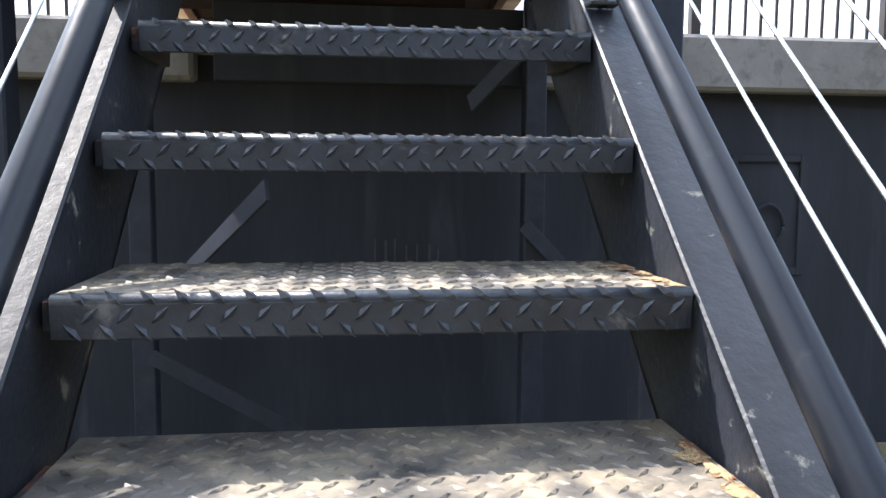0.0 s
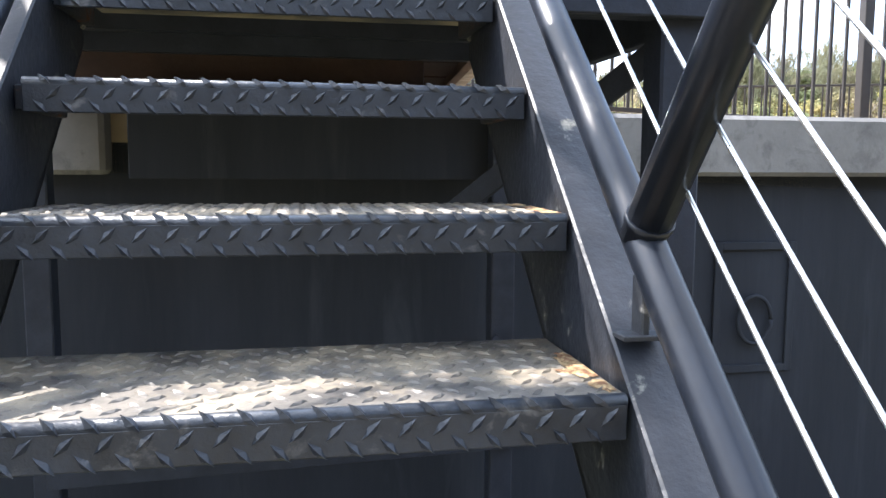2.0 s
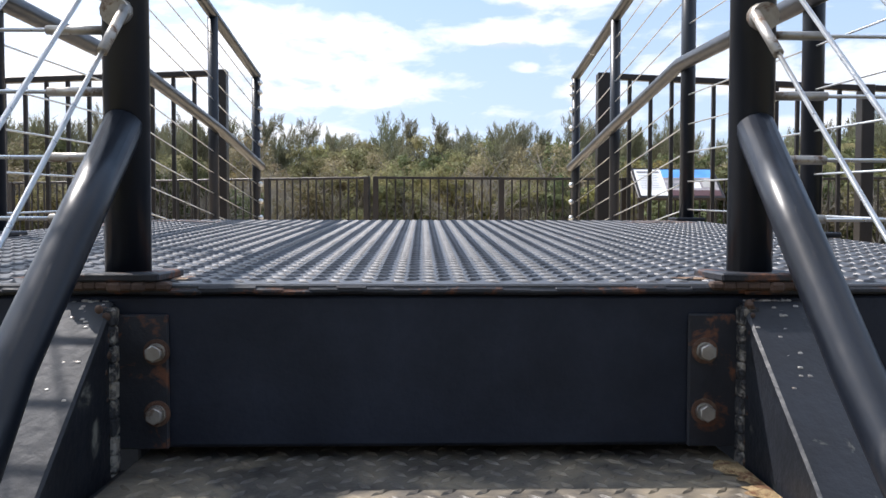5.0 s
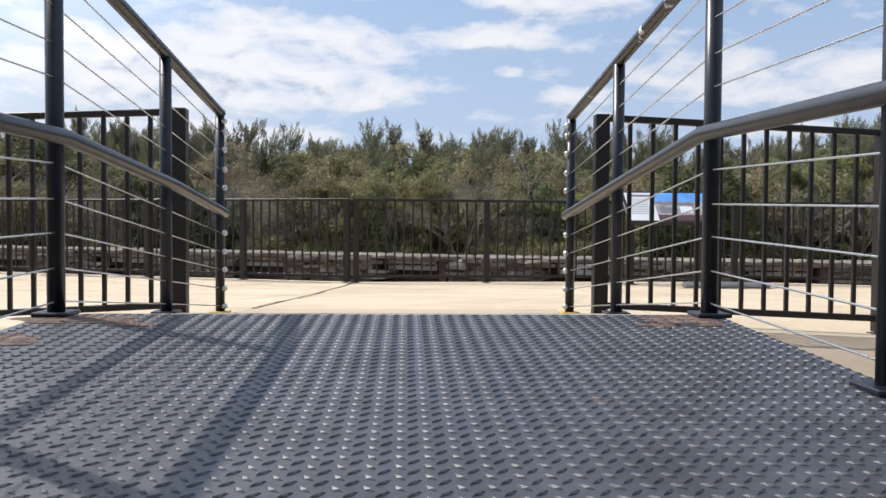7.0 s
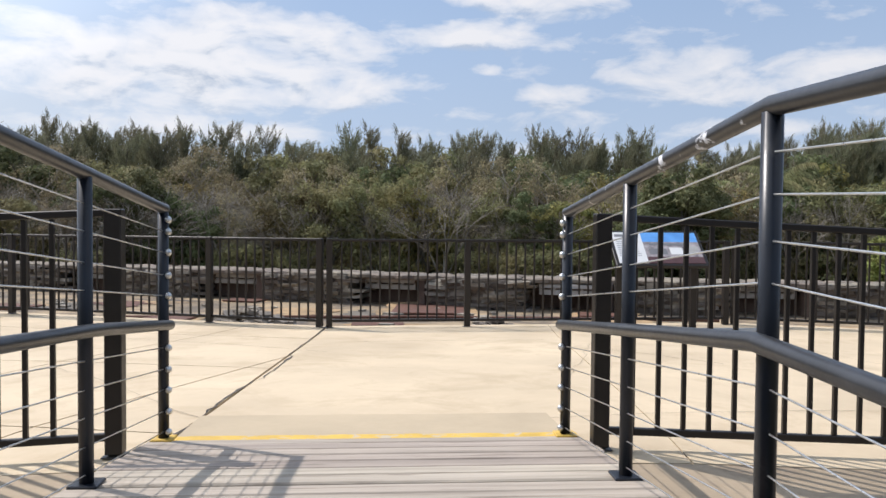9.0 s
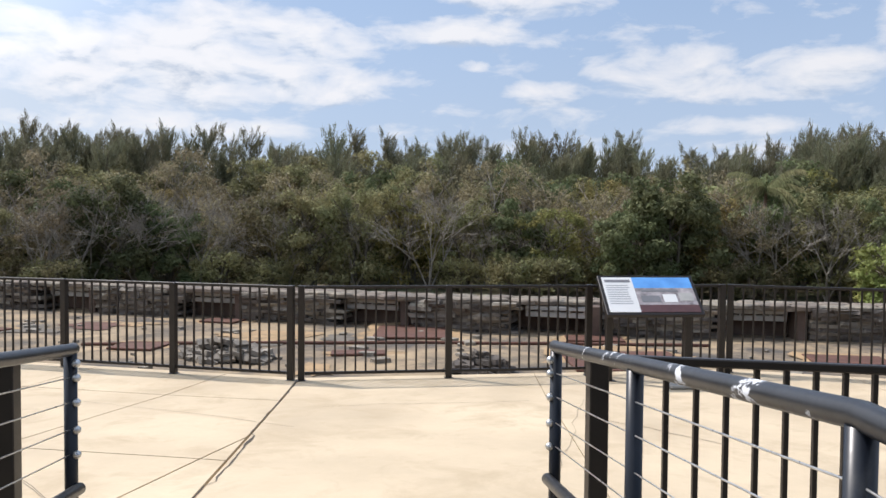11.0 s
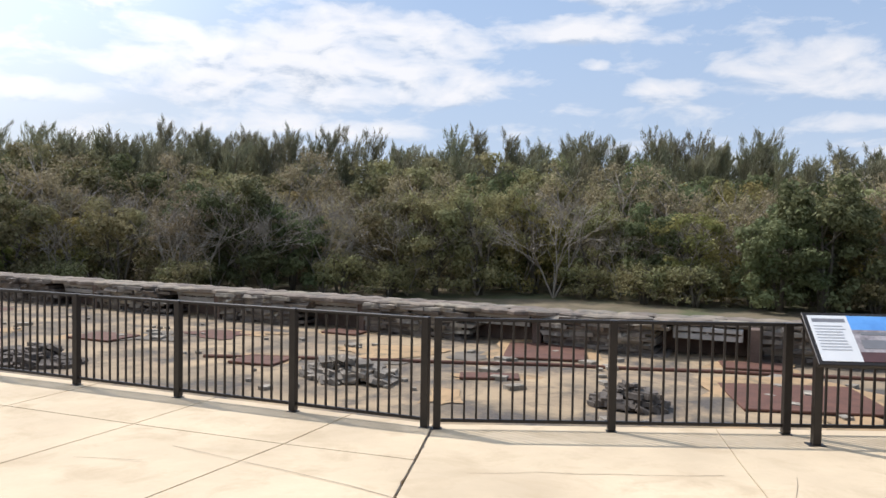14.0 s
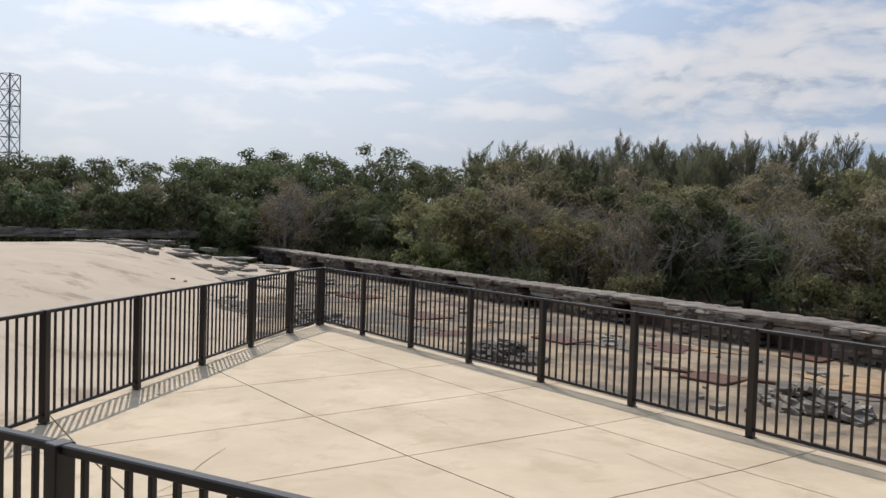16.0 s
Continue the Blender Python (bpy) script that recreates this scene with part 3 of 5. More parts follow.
g = Geo()
for k in range(7):
    x0 = 0.12 + 0.055 * k + 0.02 * noise.noise(Vector((k * 2.3, 0, 0)))
    w0 = 0.006 + 0.010 * abs(noise.noise(Vector((k * 1.7, 4, 0))))
    z0, z1 = -1.36 - 0.1 * abs(noise.noise(Vector((k * 3.1, 1, 0)))), -1.72 - 0.2 * abs(noise.noise(Vector((k, 7, 0))))
    g.face([(x0 - w0, 1.966, z1), (x0 + w0, 1.966, z1), (x0 + w0 * 0.7, 1.966, z0), (x0 - w0 * 0.7, 1.966, z0)])
solid("trim_drip_stain", g, m_drip, "pale drip stains on the dark wall", "stain")
hatch = thing("wall_hatch", "dark recessed wall hatch with a round ring", "hatch", (2.26, 1.965, -1.24))
g = Geo()
for x, z, w, h in ((-0.2, 0, 0.04, 0.66), (0.2, 0, 0.04, 0.66), (0, 0.31, 0.36, 0.04), (0, -0.31, 0.36, 0.04)):
    g.box(T(x, -0.007, z), w, 0.014, h, 0.003)
part("hatch_frame", g, m_darkwall, hatch)
g = Geo()
g.tube([(0.09 * math.cos(a), -0.02, -0.06 + 0.12 * math.sin(a)) for a in (2 * math.pi * k / 24 for k in range(25))], 0.011, 8)
part("hatch_ring", g, m_darkwall, hatch)

# ---- deck ----
deck = thing("landing_deck", "dark diamond plate landing deck with rusty corners", "deck")
g = Geo()
m = Matrix.Translation((-0.045, 0.9, deck_z(0.9) - 0.006)) @ Matrix.Rotation(math.atan(0.0422), 4, "X")
g.box(m, 1.95, 1.81, 0.012, 0.002)
plate = part("deck_plate", g, m_deck, deck)
g = Geo()


def lug(g, m, length=0.027, width=0.0085, height=0.0026):
    a, b, c = length / 2, width / 2, length / 4
    g.mesh([m @ Vector(p) for p in ((-a, 0, 0), (0, -b, 0), (a, 0, 0), (0, b, 0), (-c, 0, height), (c, 0, height))],
           [(0, 1, 4), (1, 5, 4), (1, 2, 5), (2, 3, 5), (3, 4, 5), (3, 0, 4)])


P45, M45 = Matrix.Rotation(radians(45), 4, "Z"), Matrix.Rotation(radians(-45), 4, "Z")
for i in range(-50, 51):
    for j in range(47):
        x, y = i * 0.0192, 0.018 + (j + 0.5 * (i % 2)) * 0.038
        if y < 1.79:
            lug(g, T(x - 0.04, y, deck_z(y) + 0.0003) @ (P45 if i % 2 else M45))
part("lug_pattern", g, m_deck, deck, kind="stuff")
g = Geo()
for k in range(60):
    x0 = -1.02 + 1.95 * k / 60
    d = 0.003 * noise.noise(Vector((x0 * 14, 3, 0)))
    g.box(T(x0 + 0.0165, -0.0035 + d, -0.030 + d), 0.040, 0.008 + d, 0.009 + d, 0.003)
part("worn_lip", g, m_stain, deck, "chipped rusty front lip", kind="stuff")
g = Geo()
g.box(T(-0.045, 0.02, -0.127), 1.95, 0.04, 0.182, 0.004)
g.box(T(-0.045, 0.06, -0.205), 1.95, 0.08, 0.012)
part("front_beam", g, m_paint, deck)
for x in (-1.0, 0.91):
    g = Geo()
    g.box(T(x, 0.92, -0.132), 0.04, 1.74, 0.19, 0.004)
    part("side_beam", g, m_paint, deck)
for y in (0.55, 1.05, 1.55):
    g = Geo()
    g.box(T(-0.045, y, -0.075), 1.87, 0.05, 0.10)
    part("joist", g, m_paint, deck)
for x in (-0.95, 0.865):
    for y in (0.09, 1.62):
        g = Geo()
        g.box(T(x, y, (GROUND - 0.2) / 2), 0.1, 0.1, -GROUND - 0.2, 0.006)
        part("column", g, m_paint, deck)
for p0, p1 in (((0.84, 0.14, -0.28), (0.45, 0.95, -0.75)), ((-0.88, 1.72, -1.60), (-0.27, 0.31, -1.07)), ((-0.90, 1.50, -1.85), (-0.24, 1.50, -2.24)), ((0.80, 1.52, -1.26), (1.02, 1.56, -1.48)), ((-0.93, 1.50, -1.74), (0.98, 1.50, -1.68))):
    g = Geo()
    bar(g, p0, p1, 0.012, 0.07, 0.002)
    part("brace", g, m_paint, deck, "flat steel diagonal brace")
def blob(g, x, y, z, rx, ry, seed, n=22):
    """An irregular flat patch."""
    pts = []
    for k in range(n):
        a = 2 * math.pi * k / n
        r = 1 + 0.55 * noise.noise(Vector((math.cos(a) * 1.6 + seed, math.sin(a) * 1.6, seed)))
        pts.append((x + rx * r * math.cos(a), y + ry * r * math.sin(a), z + 0.0422 * ry * r * math.sin(a)))
    g.face(pts)


for x, y, rx, ry in ((-0.90, 1.70, 0.15, 0.075), (0.80, 1.70, 0.12, 0.085), (-0.94, 1.40, 0.075, 0.08), (-0.72, 1.62, 0.07, 0.03), (-0.40, 0.05, 0.10, 0.03), (0.42, 0.05, 0.10, 0.03), (0.70, 1.62, 0.07, 0.03)):
    g = Geo()
    blob(g, x, y, deck_z(y) + 0.0017, rx, ry, x * 3 + y)
    part("rust_patch", g, m_flake, deck, "flaking rusty patch")
for x, y, rx, ry in ((0.78, 1.63, 0.034, 0.018), (0.69, 1.66, 0.014, 0.009), (-0.90, 1.66, 0.026, 0.013)):
    g = Geo()
    blob(g, x, y, deck_z(y) + 0.0036, rx, ry, x)
    part("rust_hole", g, m_fence, deck, "dark hole rusted through the plate")

# ---- timber ramp ----
ramp = thing("timber_ramp", "weathered grey plank ramp down to the terrace", "ramp")
slope = math.atan(-0.219 / 1.98)
for k in range(14):
    y = 1.805 + 0.141 * (k + 0.5)
    g = Geo()
    w = 0.006 * noise.noise(Vector((k * 3.1, 0, 0)))
    x = -0.04 + 0.03 * noise.noise(Vector((k * 1.7, 4, 0)))
    tip = slope + 0.02 * noise.noise(Vector((k * 2.3, 9, 0)))
    yaw = 0.004 * noise.noise(Vector((k * 1.3, 6, 0)))
    m = Matrix.Translation((x, y, deck_z(y) - 0.019 + w)) @ Matrix.Rotation(tip, 4, "X") @ Matrix.Rotation(yaw, 4, "Z")
    g.box(m, 2.02 + 0.03 * noise.noise(Vector((k * 4.1, 2, 0))), 0.127 + 0.005 * math.sin(k * 2.3), 0.038, 0.007)
    if k:
        part("plank", g, m_plank, ramp)
    else:
        part("plank", g, m_newplank, ramp, "paler plank along the deck's edge")
for x in (-0.9, -0.04, 0.82):
    g = Geo()
    bar(g, (x, 1.84, deck_z(1.84) - 0.075), (x, 3.74, deck_z(3.74) - 0.05), 0.05, 0.06)
    part("stringer", g, m_timber, ramp)
g = Geo()
g.box(T(-0.215, 1.925, -0.155), 1.59, 0.03, 0.165, 0.004)
part("fascia_board", g, m_soffit, ramp, "dark brown fascia board")
for k in range(6):
    y0, y1 = 1.86 + 0.31 * k, 2.15 + 0.31 * k
    g = Geo()
    for x in (-0.47, 0.39):
        bar_m = Matrix.Translation((x, (y0 + y1) / 2, deck_z((y0 + y1) / 2) - 0.062 + 0.003 * (k % 2))) @ Matrix.Rotation(slope, 4, "X")
        g.box(bar_m, 0.80, y1 - y0, 0.018, 0.003)
    part("soffit_board", g, m_soffit, ramp, "dark brown board under the planks")
g = Geo()
for k in range(40):
    x0, x1 = -1.02 + 0.05 * k, -1.02 + 0.05 * (k + 1)
    e0, e1 = (0.018 * noise.noise(Vector((x * 9, 2, 0))) for x in (x0, x1))
    g.face([(x0, 3.80, -0.180), (x1, 3.80, -0.180), (x1, 3.90 + e1, -0.181), (x0, 3.90 + e0, -0.181)])
solid("trim_yellow_line", g, m_yellow, "worn yellow painted line at the foot of the ramp", "line")

# ---- stair ----
def flat_blob(g, x, y, z, rx, ry, seed, n=18):
    """An irregular crust, low in the middle."""
    pts = []
    for k in range(n):
        a = 2 * math.pi * k / n
        r = 1 + 0.8 * noise.noise(Vector((math.cos(a) * 2 + seed, math.sin(a) * 2, seed)))
        pts.append(Vector((min(0.364, x + rx * r * math.cos(a)), min(0.226, max(0.012, y + ry * r * math.sin(a))), z)))
    mid = Vector((x, y, z + 0.003))
    for a, b in zip(pts, pts[1:] + pts[:1]):
        g.face([a, b, mid], True)


stair = thing("steel_stair", "dark blue painted steel stair with open diamond plate treads", "stair")
RISE, GO, Y0, Z0 = 0.182, 0.209, -0.225, -0.235
g_tread = Geo()
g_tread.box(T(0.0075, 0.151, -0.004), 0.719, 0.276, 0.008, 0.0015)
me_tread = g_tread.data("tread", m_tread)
g_nose = Geo()
g_nose.tube([(-0.352, 0.010, -0.009), (0.367, 0.010, -0.009)], 0.0098, 12)
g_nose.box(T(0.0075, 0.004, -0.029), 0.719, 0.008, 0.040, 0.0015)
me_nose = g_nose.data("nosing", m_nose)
g_lug, g_lug2 = Geo(), Geo()
for j in range(1, 14):
    for i in range(-9, 10):
        lug(g_lug, T((i + 0.5 * (j % 2)) * 0.0365, 0.008 + j * 0.0205, 0.0002) @ (P45 if j % 2 else M45))
face = Matrix.Rotation(radians(90), 4, "X")
brow = Matrix.Rotation(radians(45), 4, "X")
for i in range(-9, 10):
    lug(g_lug2, T(i * 0.0365 + 0.005, 0.0025, -0.0035) @ brow @ M45, 0.03, 0.011, 0.005)
    lug(g_lug2, T(i * 0.0365 + 0.018, -0.0002, -0.022) @ face @ P45, 0.028, 0.010, 0.0036)
    lug(g_lug2, T(i * 0.0365, -0.0002, -0.041) @ face @ M45, 0.028, 0.010, 0.0036)
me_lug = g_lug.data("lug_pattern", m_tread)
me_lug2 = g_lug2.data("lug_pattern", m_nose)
for k in range(13):
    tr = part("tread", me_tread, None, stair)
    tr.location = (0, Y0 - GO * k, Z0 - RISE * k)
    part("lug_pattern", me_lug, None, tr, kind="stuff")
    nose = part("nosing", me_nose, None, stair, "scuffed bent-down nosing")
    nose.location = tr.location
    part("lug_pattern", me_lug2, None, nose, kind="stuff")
    for s in (-1, 1):
        g = Geo()
        g.box(T(0.358 if s > 0 else -0.360, 0.125, -0.027), 0.018, 0.2, 0.036, 0.002)
        part("tread_cleat", g, m_stain, tr)
    for n in range(4):
        g = Geo()
        w = 0.010 + 0.018 * ((k * 7 + n * 3) % 5) / 5
        flat_blob(g, 0.358 - 0.3 * w, 0.04 + 0.045 * n + 0.02 * math.sin(k * 2.1 + n), 0.0012 + 0.0004 * n, w, 0.018 + 0.02 * ((k * 3 + n) % 4) / 4, k * 1.3 + n)
        part("rust_crust", g, m_yrust, tr, "yellow crumbling rust at the tread end")
SL = RISE / GO * 1.012
for s in (-1, 1):
    g = Geo()
    y1 = -2.92
    prof = [(0.0, -0.045), (y1, -0.045 + SL * y1), (y1, -0.045 + SL * y1 - 0.27), (0.0, -0.315)]
    xi, xo = s * 0.372, s * 0.384
    ring = [(y, z) for y, z in prof]
    vs = [(xi, y, z) for y, z in ring] + [(xo, y, z) for y, z in ring]
    g.mesh(vs, [(0, 1, 2, 3), (7, 6, 5, 4), (0, 4, 5, 1), (1, 5, 6, 2), (2, 6, 7, 3), (3, 7, 4, 0)])
    st = part("stringer", g, m_stringer, stair)
    g = Geo()
    bar(g, (s * 0.409, -0.003, -0.045), (s * 0.409, y1, -0.045 + SL * y1), 0.074, 0.011, 0.003)
    bar(g, (s * 0.409, -0.003, -0.308), (s * 0.409, y1, -0.308 + SL * y1), 0.074, 0.011, 0.003)
    # the left flange gets a paler colour than the right one
    part("flange", g, m_flange if s < 0 else m_stringer, st, "sloping flange with chipped paint")
    g = Geo()
    g.box(T(s * 0.340, -0.004, -0.138), 0.062, 0.006, 0.16, 0.002)
    clip_angle = part("clip_angle", g, m_stain, stair, "rust streaked bolted angle")
    for z in (-0.102, -0.175):
        g = Geo()
        bx = 0.328 if s > 0 else -0.322
        g.tube([(bx, -0.0095, z), (bx, -0.013, z)], 0.0108, 14)
        g.tube([(bx, -0.013, z), (bx, -0.022, z), (bx, -0.0232, z)], [0.0104, 0.0104, 0.0088], 6)
        bolt = part("bolt", g, m_bolt, clip_angle, "galvanised hex bolt")
        g = Geo()
        g.tube([(bx, -0.0068, z), (bx, -0.0095, z)], 0.0155, 18)
        part("washer", g, m_flake, bolt, "rusty brown washer")
    g = Geo()
    for k in range(11):
        d = 0.004 * noise.noise(Vector((k * 2.7, s * 3, 0)))
        g.box(T(s * (0.3775 + 0.3 * d), -0.012 + d, -0.060 - 0.0215 * k), 0.023 + d, 0.020 + d, 0.0225, 0.003)
    part("end_edge", g, m_crust, st, "crusted stringer end with peeling paint")
    g = Geo()
    for k in range(90):
        y = -0.006 - 0.026 * random.random()
        g.ball((s * (0.374 + 0.006 * random.random()), y, -0.04 - 0.22 * random.random()), 0.002 + 0.006 * random.random() ** 2, 6, 4)
    part("weld_crust", g, m_rust, st, kind="stuff")
    g = Geo()
    for k in range(90):
        y = -0.004 - 0.11 * random.random() ** 2
        g.ball((s * (0.376 + 0.062 * random.random()), y, -0.0385 + SL * y), 0.002 + 0.0035 * random.random() ** 2, 6, 4, 0.45)
    part("paint_flake", g, m_bolt, st, kind="stuff")


def stair_rail(s):
    r = thing("stair_railing", "gloss black tube stair railing with steel cables", "railing", group="stair railings")
    x = 0.398 if s > 0 else -0.369
    g = Geo()
    g.tube([(x, 0.035, -0.018), (x, 0.035, 1.07)], 0.027, 16)
    post = part("newel_post", g, m_tube, r)
    g = Geo()
    g.box(T(x, 0.035, -0.014), 0.105, 0.10, 0.010, 0.002)
    part("base_plate", g, m_stain, post, "rusted base plate")
    g = Geo()
    for k in range(9):
        d = 0.012 * noise.noise(Vector((k * 1.9, s, 0)))
        g.box(T(x - 0.056 + 0.014 * k, -0.006 + 0.2 * d, -0.024 + 0.3 * d), 0.017, 0.016 + abs(d), 0.010 + 0.4 * abs(d), 0.003)
    part("rust_flake", g, m_rust, post, "layered rust flaking under the base plate", kind="stuff")
    g = Geo()
    # the tube keeps parallel to the stringer and bends up to the post
    over = 0.125 if s > 0 else 0.080
    xt = 0.405 if s > 0 else -0.395
    g.tube([(x, 0.025, 0.168), ((x + xt) / 2, -0.085, 0.044), (xt, -0.20, -0.088), (xt, -0.36, -0.045 - SL * 0.36 + over), (xt, -2.9, -0.045 - SL * 2.9 + over)], 0.0235, 18)
    part("lower_tube", g, m_tube, r)
    g = Geo()
    g.tube([(x, 0.035, 1.04), (x, -0.06, 0.98), (x, -2.9, 0.98 - 0.9 * 2.84)], 0.0265, 14)
    part("handrail", g, m_tube, r)
    yj = -0.79
    zj = -0.045 + SL * yj + over
    lean = Vector((0.0, -0.65, 0.76))
    joint = Vector((xt, yj, zj))
    top = joint + lean * 0.82
    if s > 0:
        g = Geo()
        g.tube([joint, top], 0.026, 14)
        lp = part("leaning_post", g, m_tube, r)
        g = Geo()
        g.tube([joint + lean * 0.022, joint + lean * 0.032], 0.0285, 14)
        part("weld_collar", g, m_tube, lp)
    for y in (-0.805, -1.9, -2.7):
        g = Geo()
        z = -0.039 + SL * y
        g.box(T(xt - s * 0.006, y, z + 0.022), 0.052, 0.034, 0.006, 0.001)
        g.box(T(xt - s * 0.004, y + 0.004, z + 0.055), 0.010, 0.030, 0.072, 0.002)
        part("bracket", g, m_flange, r, "welded steel bracket with scraped paint")
    for k in range(6):
        z = 0.30 + 0.092 * k
        g = Geo()
        p0 = Vector((x - s * 0.012, 0.0, z))
        p1 = joint + lean * (0.088 + 0.087 * k) + Vector((s * 0.015, 0, 0))
        p2 = p1 + Vector((0.0, -2.0, -2.0 * SL))
        g.tube([p0, p1, p2], 0.0027, 6)
        c = part("cable", g, m_cable, r, "bright stainless cable")
        g = Geo()
        g.tube([p0, p0.lerp(p1, 0.07)], 0.0062, 10)
        g.tube([(x, 0.016, z), (x, -0.002, z - 0.004)], 0.017, 14)
        part("cable_end", g, m_bolt, c, "round steel cable fitting")
    g = Geo()
    g.tube([(xt, -2.9, GROUND), (xt, -2.9, -1.5)], 0.026, 12)
    part("bottom_post", g, m_tube, r)


stair_rail(1)
stair_rail(-1)

# ---- cable railings beside deck and ramp ----
OFFS = (0.04, 0.135, 0.235, 0.33, 0.43, 0.67, 0.765, 0.87, 0.965)


def cable_railing(x, s):
    r = thing("cable_railing", "dark steel cable railing with chipped top rail", "railing", group="deck railings")
    ys = (0.06, 0.90, 1.78, 2.82, 3.78)
    for y in ys:
        end = y > 3.5
        g = Geo()
        z = rail_z(y)
        low = deck_z(y)
        g.tube([(x, y, low), (x, y, z + 1.055)], 0.0245, 14)
        p = part("post", g, m_tube, r)
        g = Geo()
        g.box(T(x, y, low + 0.006), 0.10, 0.10, 0.012, 0.003)
        part("base_plate", g, m_tube if not end else m_yellow, p)
        if end:
            for o in OFFS + (1.02,):
                g = Geo()
                g.ball((x - s * 0.026, y - 0.012, z + o), 0.0165, 10, 7)
                part("ball_fitting", g, m_cable, p, "polished ball end")
    top = [(x, y, rail_z(y) + 1.07) for y in ys]
    g = Geo()
    g.tube([(x, -0.02, top[0][2])] + top + [(x, 3.81, top[-1][2])], 0.0245, 14)
    part("top_rail", g, m_peel if s > 0 else m_rail, r, "grey top rail with paint chipped white")
    g = Geo()
    sag = (0.0, 0.0, 0.0, 0.0, 0.0) if s > 0 else (0.0, 0.015, 0.032, 0.0, 0.0)
    g.tube([(x - s * 0.03, y, rail_z(y) + 0.535 - d) for y, d in zip(ys, sag)], 0.0235, 14)
    part("handrail", g, m_rail, r)
    for o in OFFS:
        g = Geo()
        g.tube([(x - s * 0.004, y, rail_z(y) + o) for y in ys], 0.0026, 6)
        part("cable", g, m_cable, r)
    # short return along the deck's front
    xn = 0.398 if s > 0 else -0.369
    for k, o in enumerate((0.055, 0.13, 0.21, 0.285, 0.39, 0.49, 0.6, 0.7, 0.8, 0.9)):
        g = Geo()
        g.tube([(xn, 0.045, o), (x, 0.055, o)], 0.0026, 6)
        c = part("cable", g, m_cable, r)
        g = Geo()
        g.tube([(xn + s * 0.024, 0.0455, o), (xn + s * 0.10, 0.047, o)], 0.0058, 8)
        part("cable_end", g, m_bolt, c, "swaged steel cable end")
    g = Geo()
    g.tube([(xn, 0.04, 1.07), (x, 0.06, 1.072)], 0.0245, 12)
    part("front_rail", g, m_rail, r)


cable_railing(0.90, 1)
cable_railing(-0.985, -1)


# ---- picket fences ----
def fence_run(p0, p1, panels, height=1.09):
    """Fence panels from p0 to p1; each panel is a thing with its own post."""
    a, b = Vector(p0), Vector(p1)
    n = (b - a).length / panels
    d = (b - a).normalized()
    turn = math.degrees(math.atan2(d.y, d.x))
    for k in range(panels):
        q, q2 = a + d * n * k, a + d * n * (k + 1)
        z, z2 = terrace_z(q.x, q.y), terrace_z(q2.x, q2.y)
        dz = z2 - z
        f = thing("picket_fence", "black steel picket fence panel on the concrete terrace", "fence", (q.x, q.y, z), turn, "terrace fence")
        g = Geo()
        g.box(T(0, 0, height / 2 + 0.006), 0.074, 0.074, height - 0.012, 0.004)
        post = part("post", g, m_fence, f)
        g = Geo()
        g.box(T(0, 0, 0.003), 0.10, 0.10, 0.006, 0.002)
        part("base_plate", g, m_fence, post)
        g = Geo()
        bar(g, (0.038, 0, height - 0.018), (n - 0.038, 0, height - 0.018 + dz), 0.042, 0.034, 0.005)
        part("top_rail", g, m_fence, f)
        g = Geo()
        bar(g, (0.038, 0, 0.085), (n - 0.038, 0, 0.085 + dz), 0.032, 0.034, 0.004)
        part("bottom_rail", g, m_fence, f)
        cnt = max(2, round((n - 0.06) / 0.118))
        g = Geo()
        g.box(T(0, 0, height / 2 + 0.033), 0.021, 0.021, height - 0.137, 0.002)
        me = g.data("picket", m_fence)
        for i in range(1, cnt):
            x = 0.03 + (n - 0.06) * i / cnt
            pk = part("picket", me, None, f)
            pk.location = (x, 0, dz * x / n)
    q = b
    f = thing("fence_post", "black steel fence end post", "fence post", (q.x, q.y, terrace_z(q.x, q.y)), turn, "terrace fence")
    g = Geo()
    g.box(T(0, 0, height / 2), 0.074, 0.074, height, 0.004)
    part("post", g, m_fence, f)


fence_run((-0.755, 9.83), (-10.72, 13.2), 7)
fence_run((-0.635, 9.80), (4.46, 10.09), 3)
fence_run((4.57, 10.09), (13.2, 6.74), 5)
fence_run((-10.32, 11.95), (-6.29, 3.235), 6)
fence_run((-10.70, 13.08), (-10.34, 12.02), 1)
fence_run((-1.15, 3.62), (-6.2, 3.46), 3)
fence_run((1.03, 3.64), (8.6, 3.50), 5)

# ---- exhibit sign ----
sign = thing("exhibit_sign", "low slanted exhibit panel with blue photo on two dark legs", "sign", (3.37, 9.62, terrace_z(3.37, 9.62)), 0)
for x in (-0.47, 0.47):
    g = Geo()
    g.box(T(x, 0, 0.41), 0.075, 0.075, 0.82, 0.005)
    leg = part("leg", g, m_fence, sign)
    g = Geo()
    g.box(T(x, 0, 0.005), 0.16, 0.13, 0.01, 0.002)
    part("base_plate", g, m_fence, leg)
tilt = Matrix.Translation((0, -0.02, 0.99)) @ Matrix.Rotation(radians(42), 4, "X")
g = Geo()
g.box(tilt, 1.14, 0.62, 0.05, 0.006)
panel = part("panel_frame", g, m_fence, sign, "dark metal panel frame")


def printed(name, x0, x1, y0, y1, mat, lift=0.028, label=""):
    g = Geo()
    g.box(tilt @ T((x0 + x1) / 2, (y0 + y1) / 2, lift), x1 - x0, y1 - y0, 0.004)
    part(name, g, mat, panel, label)


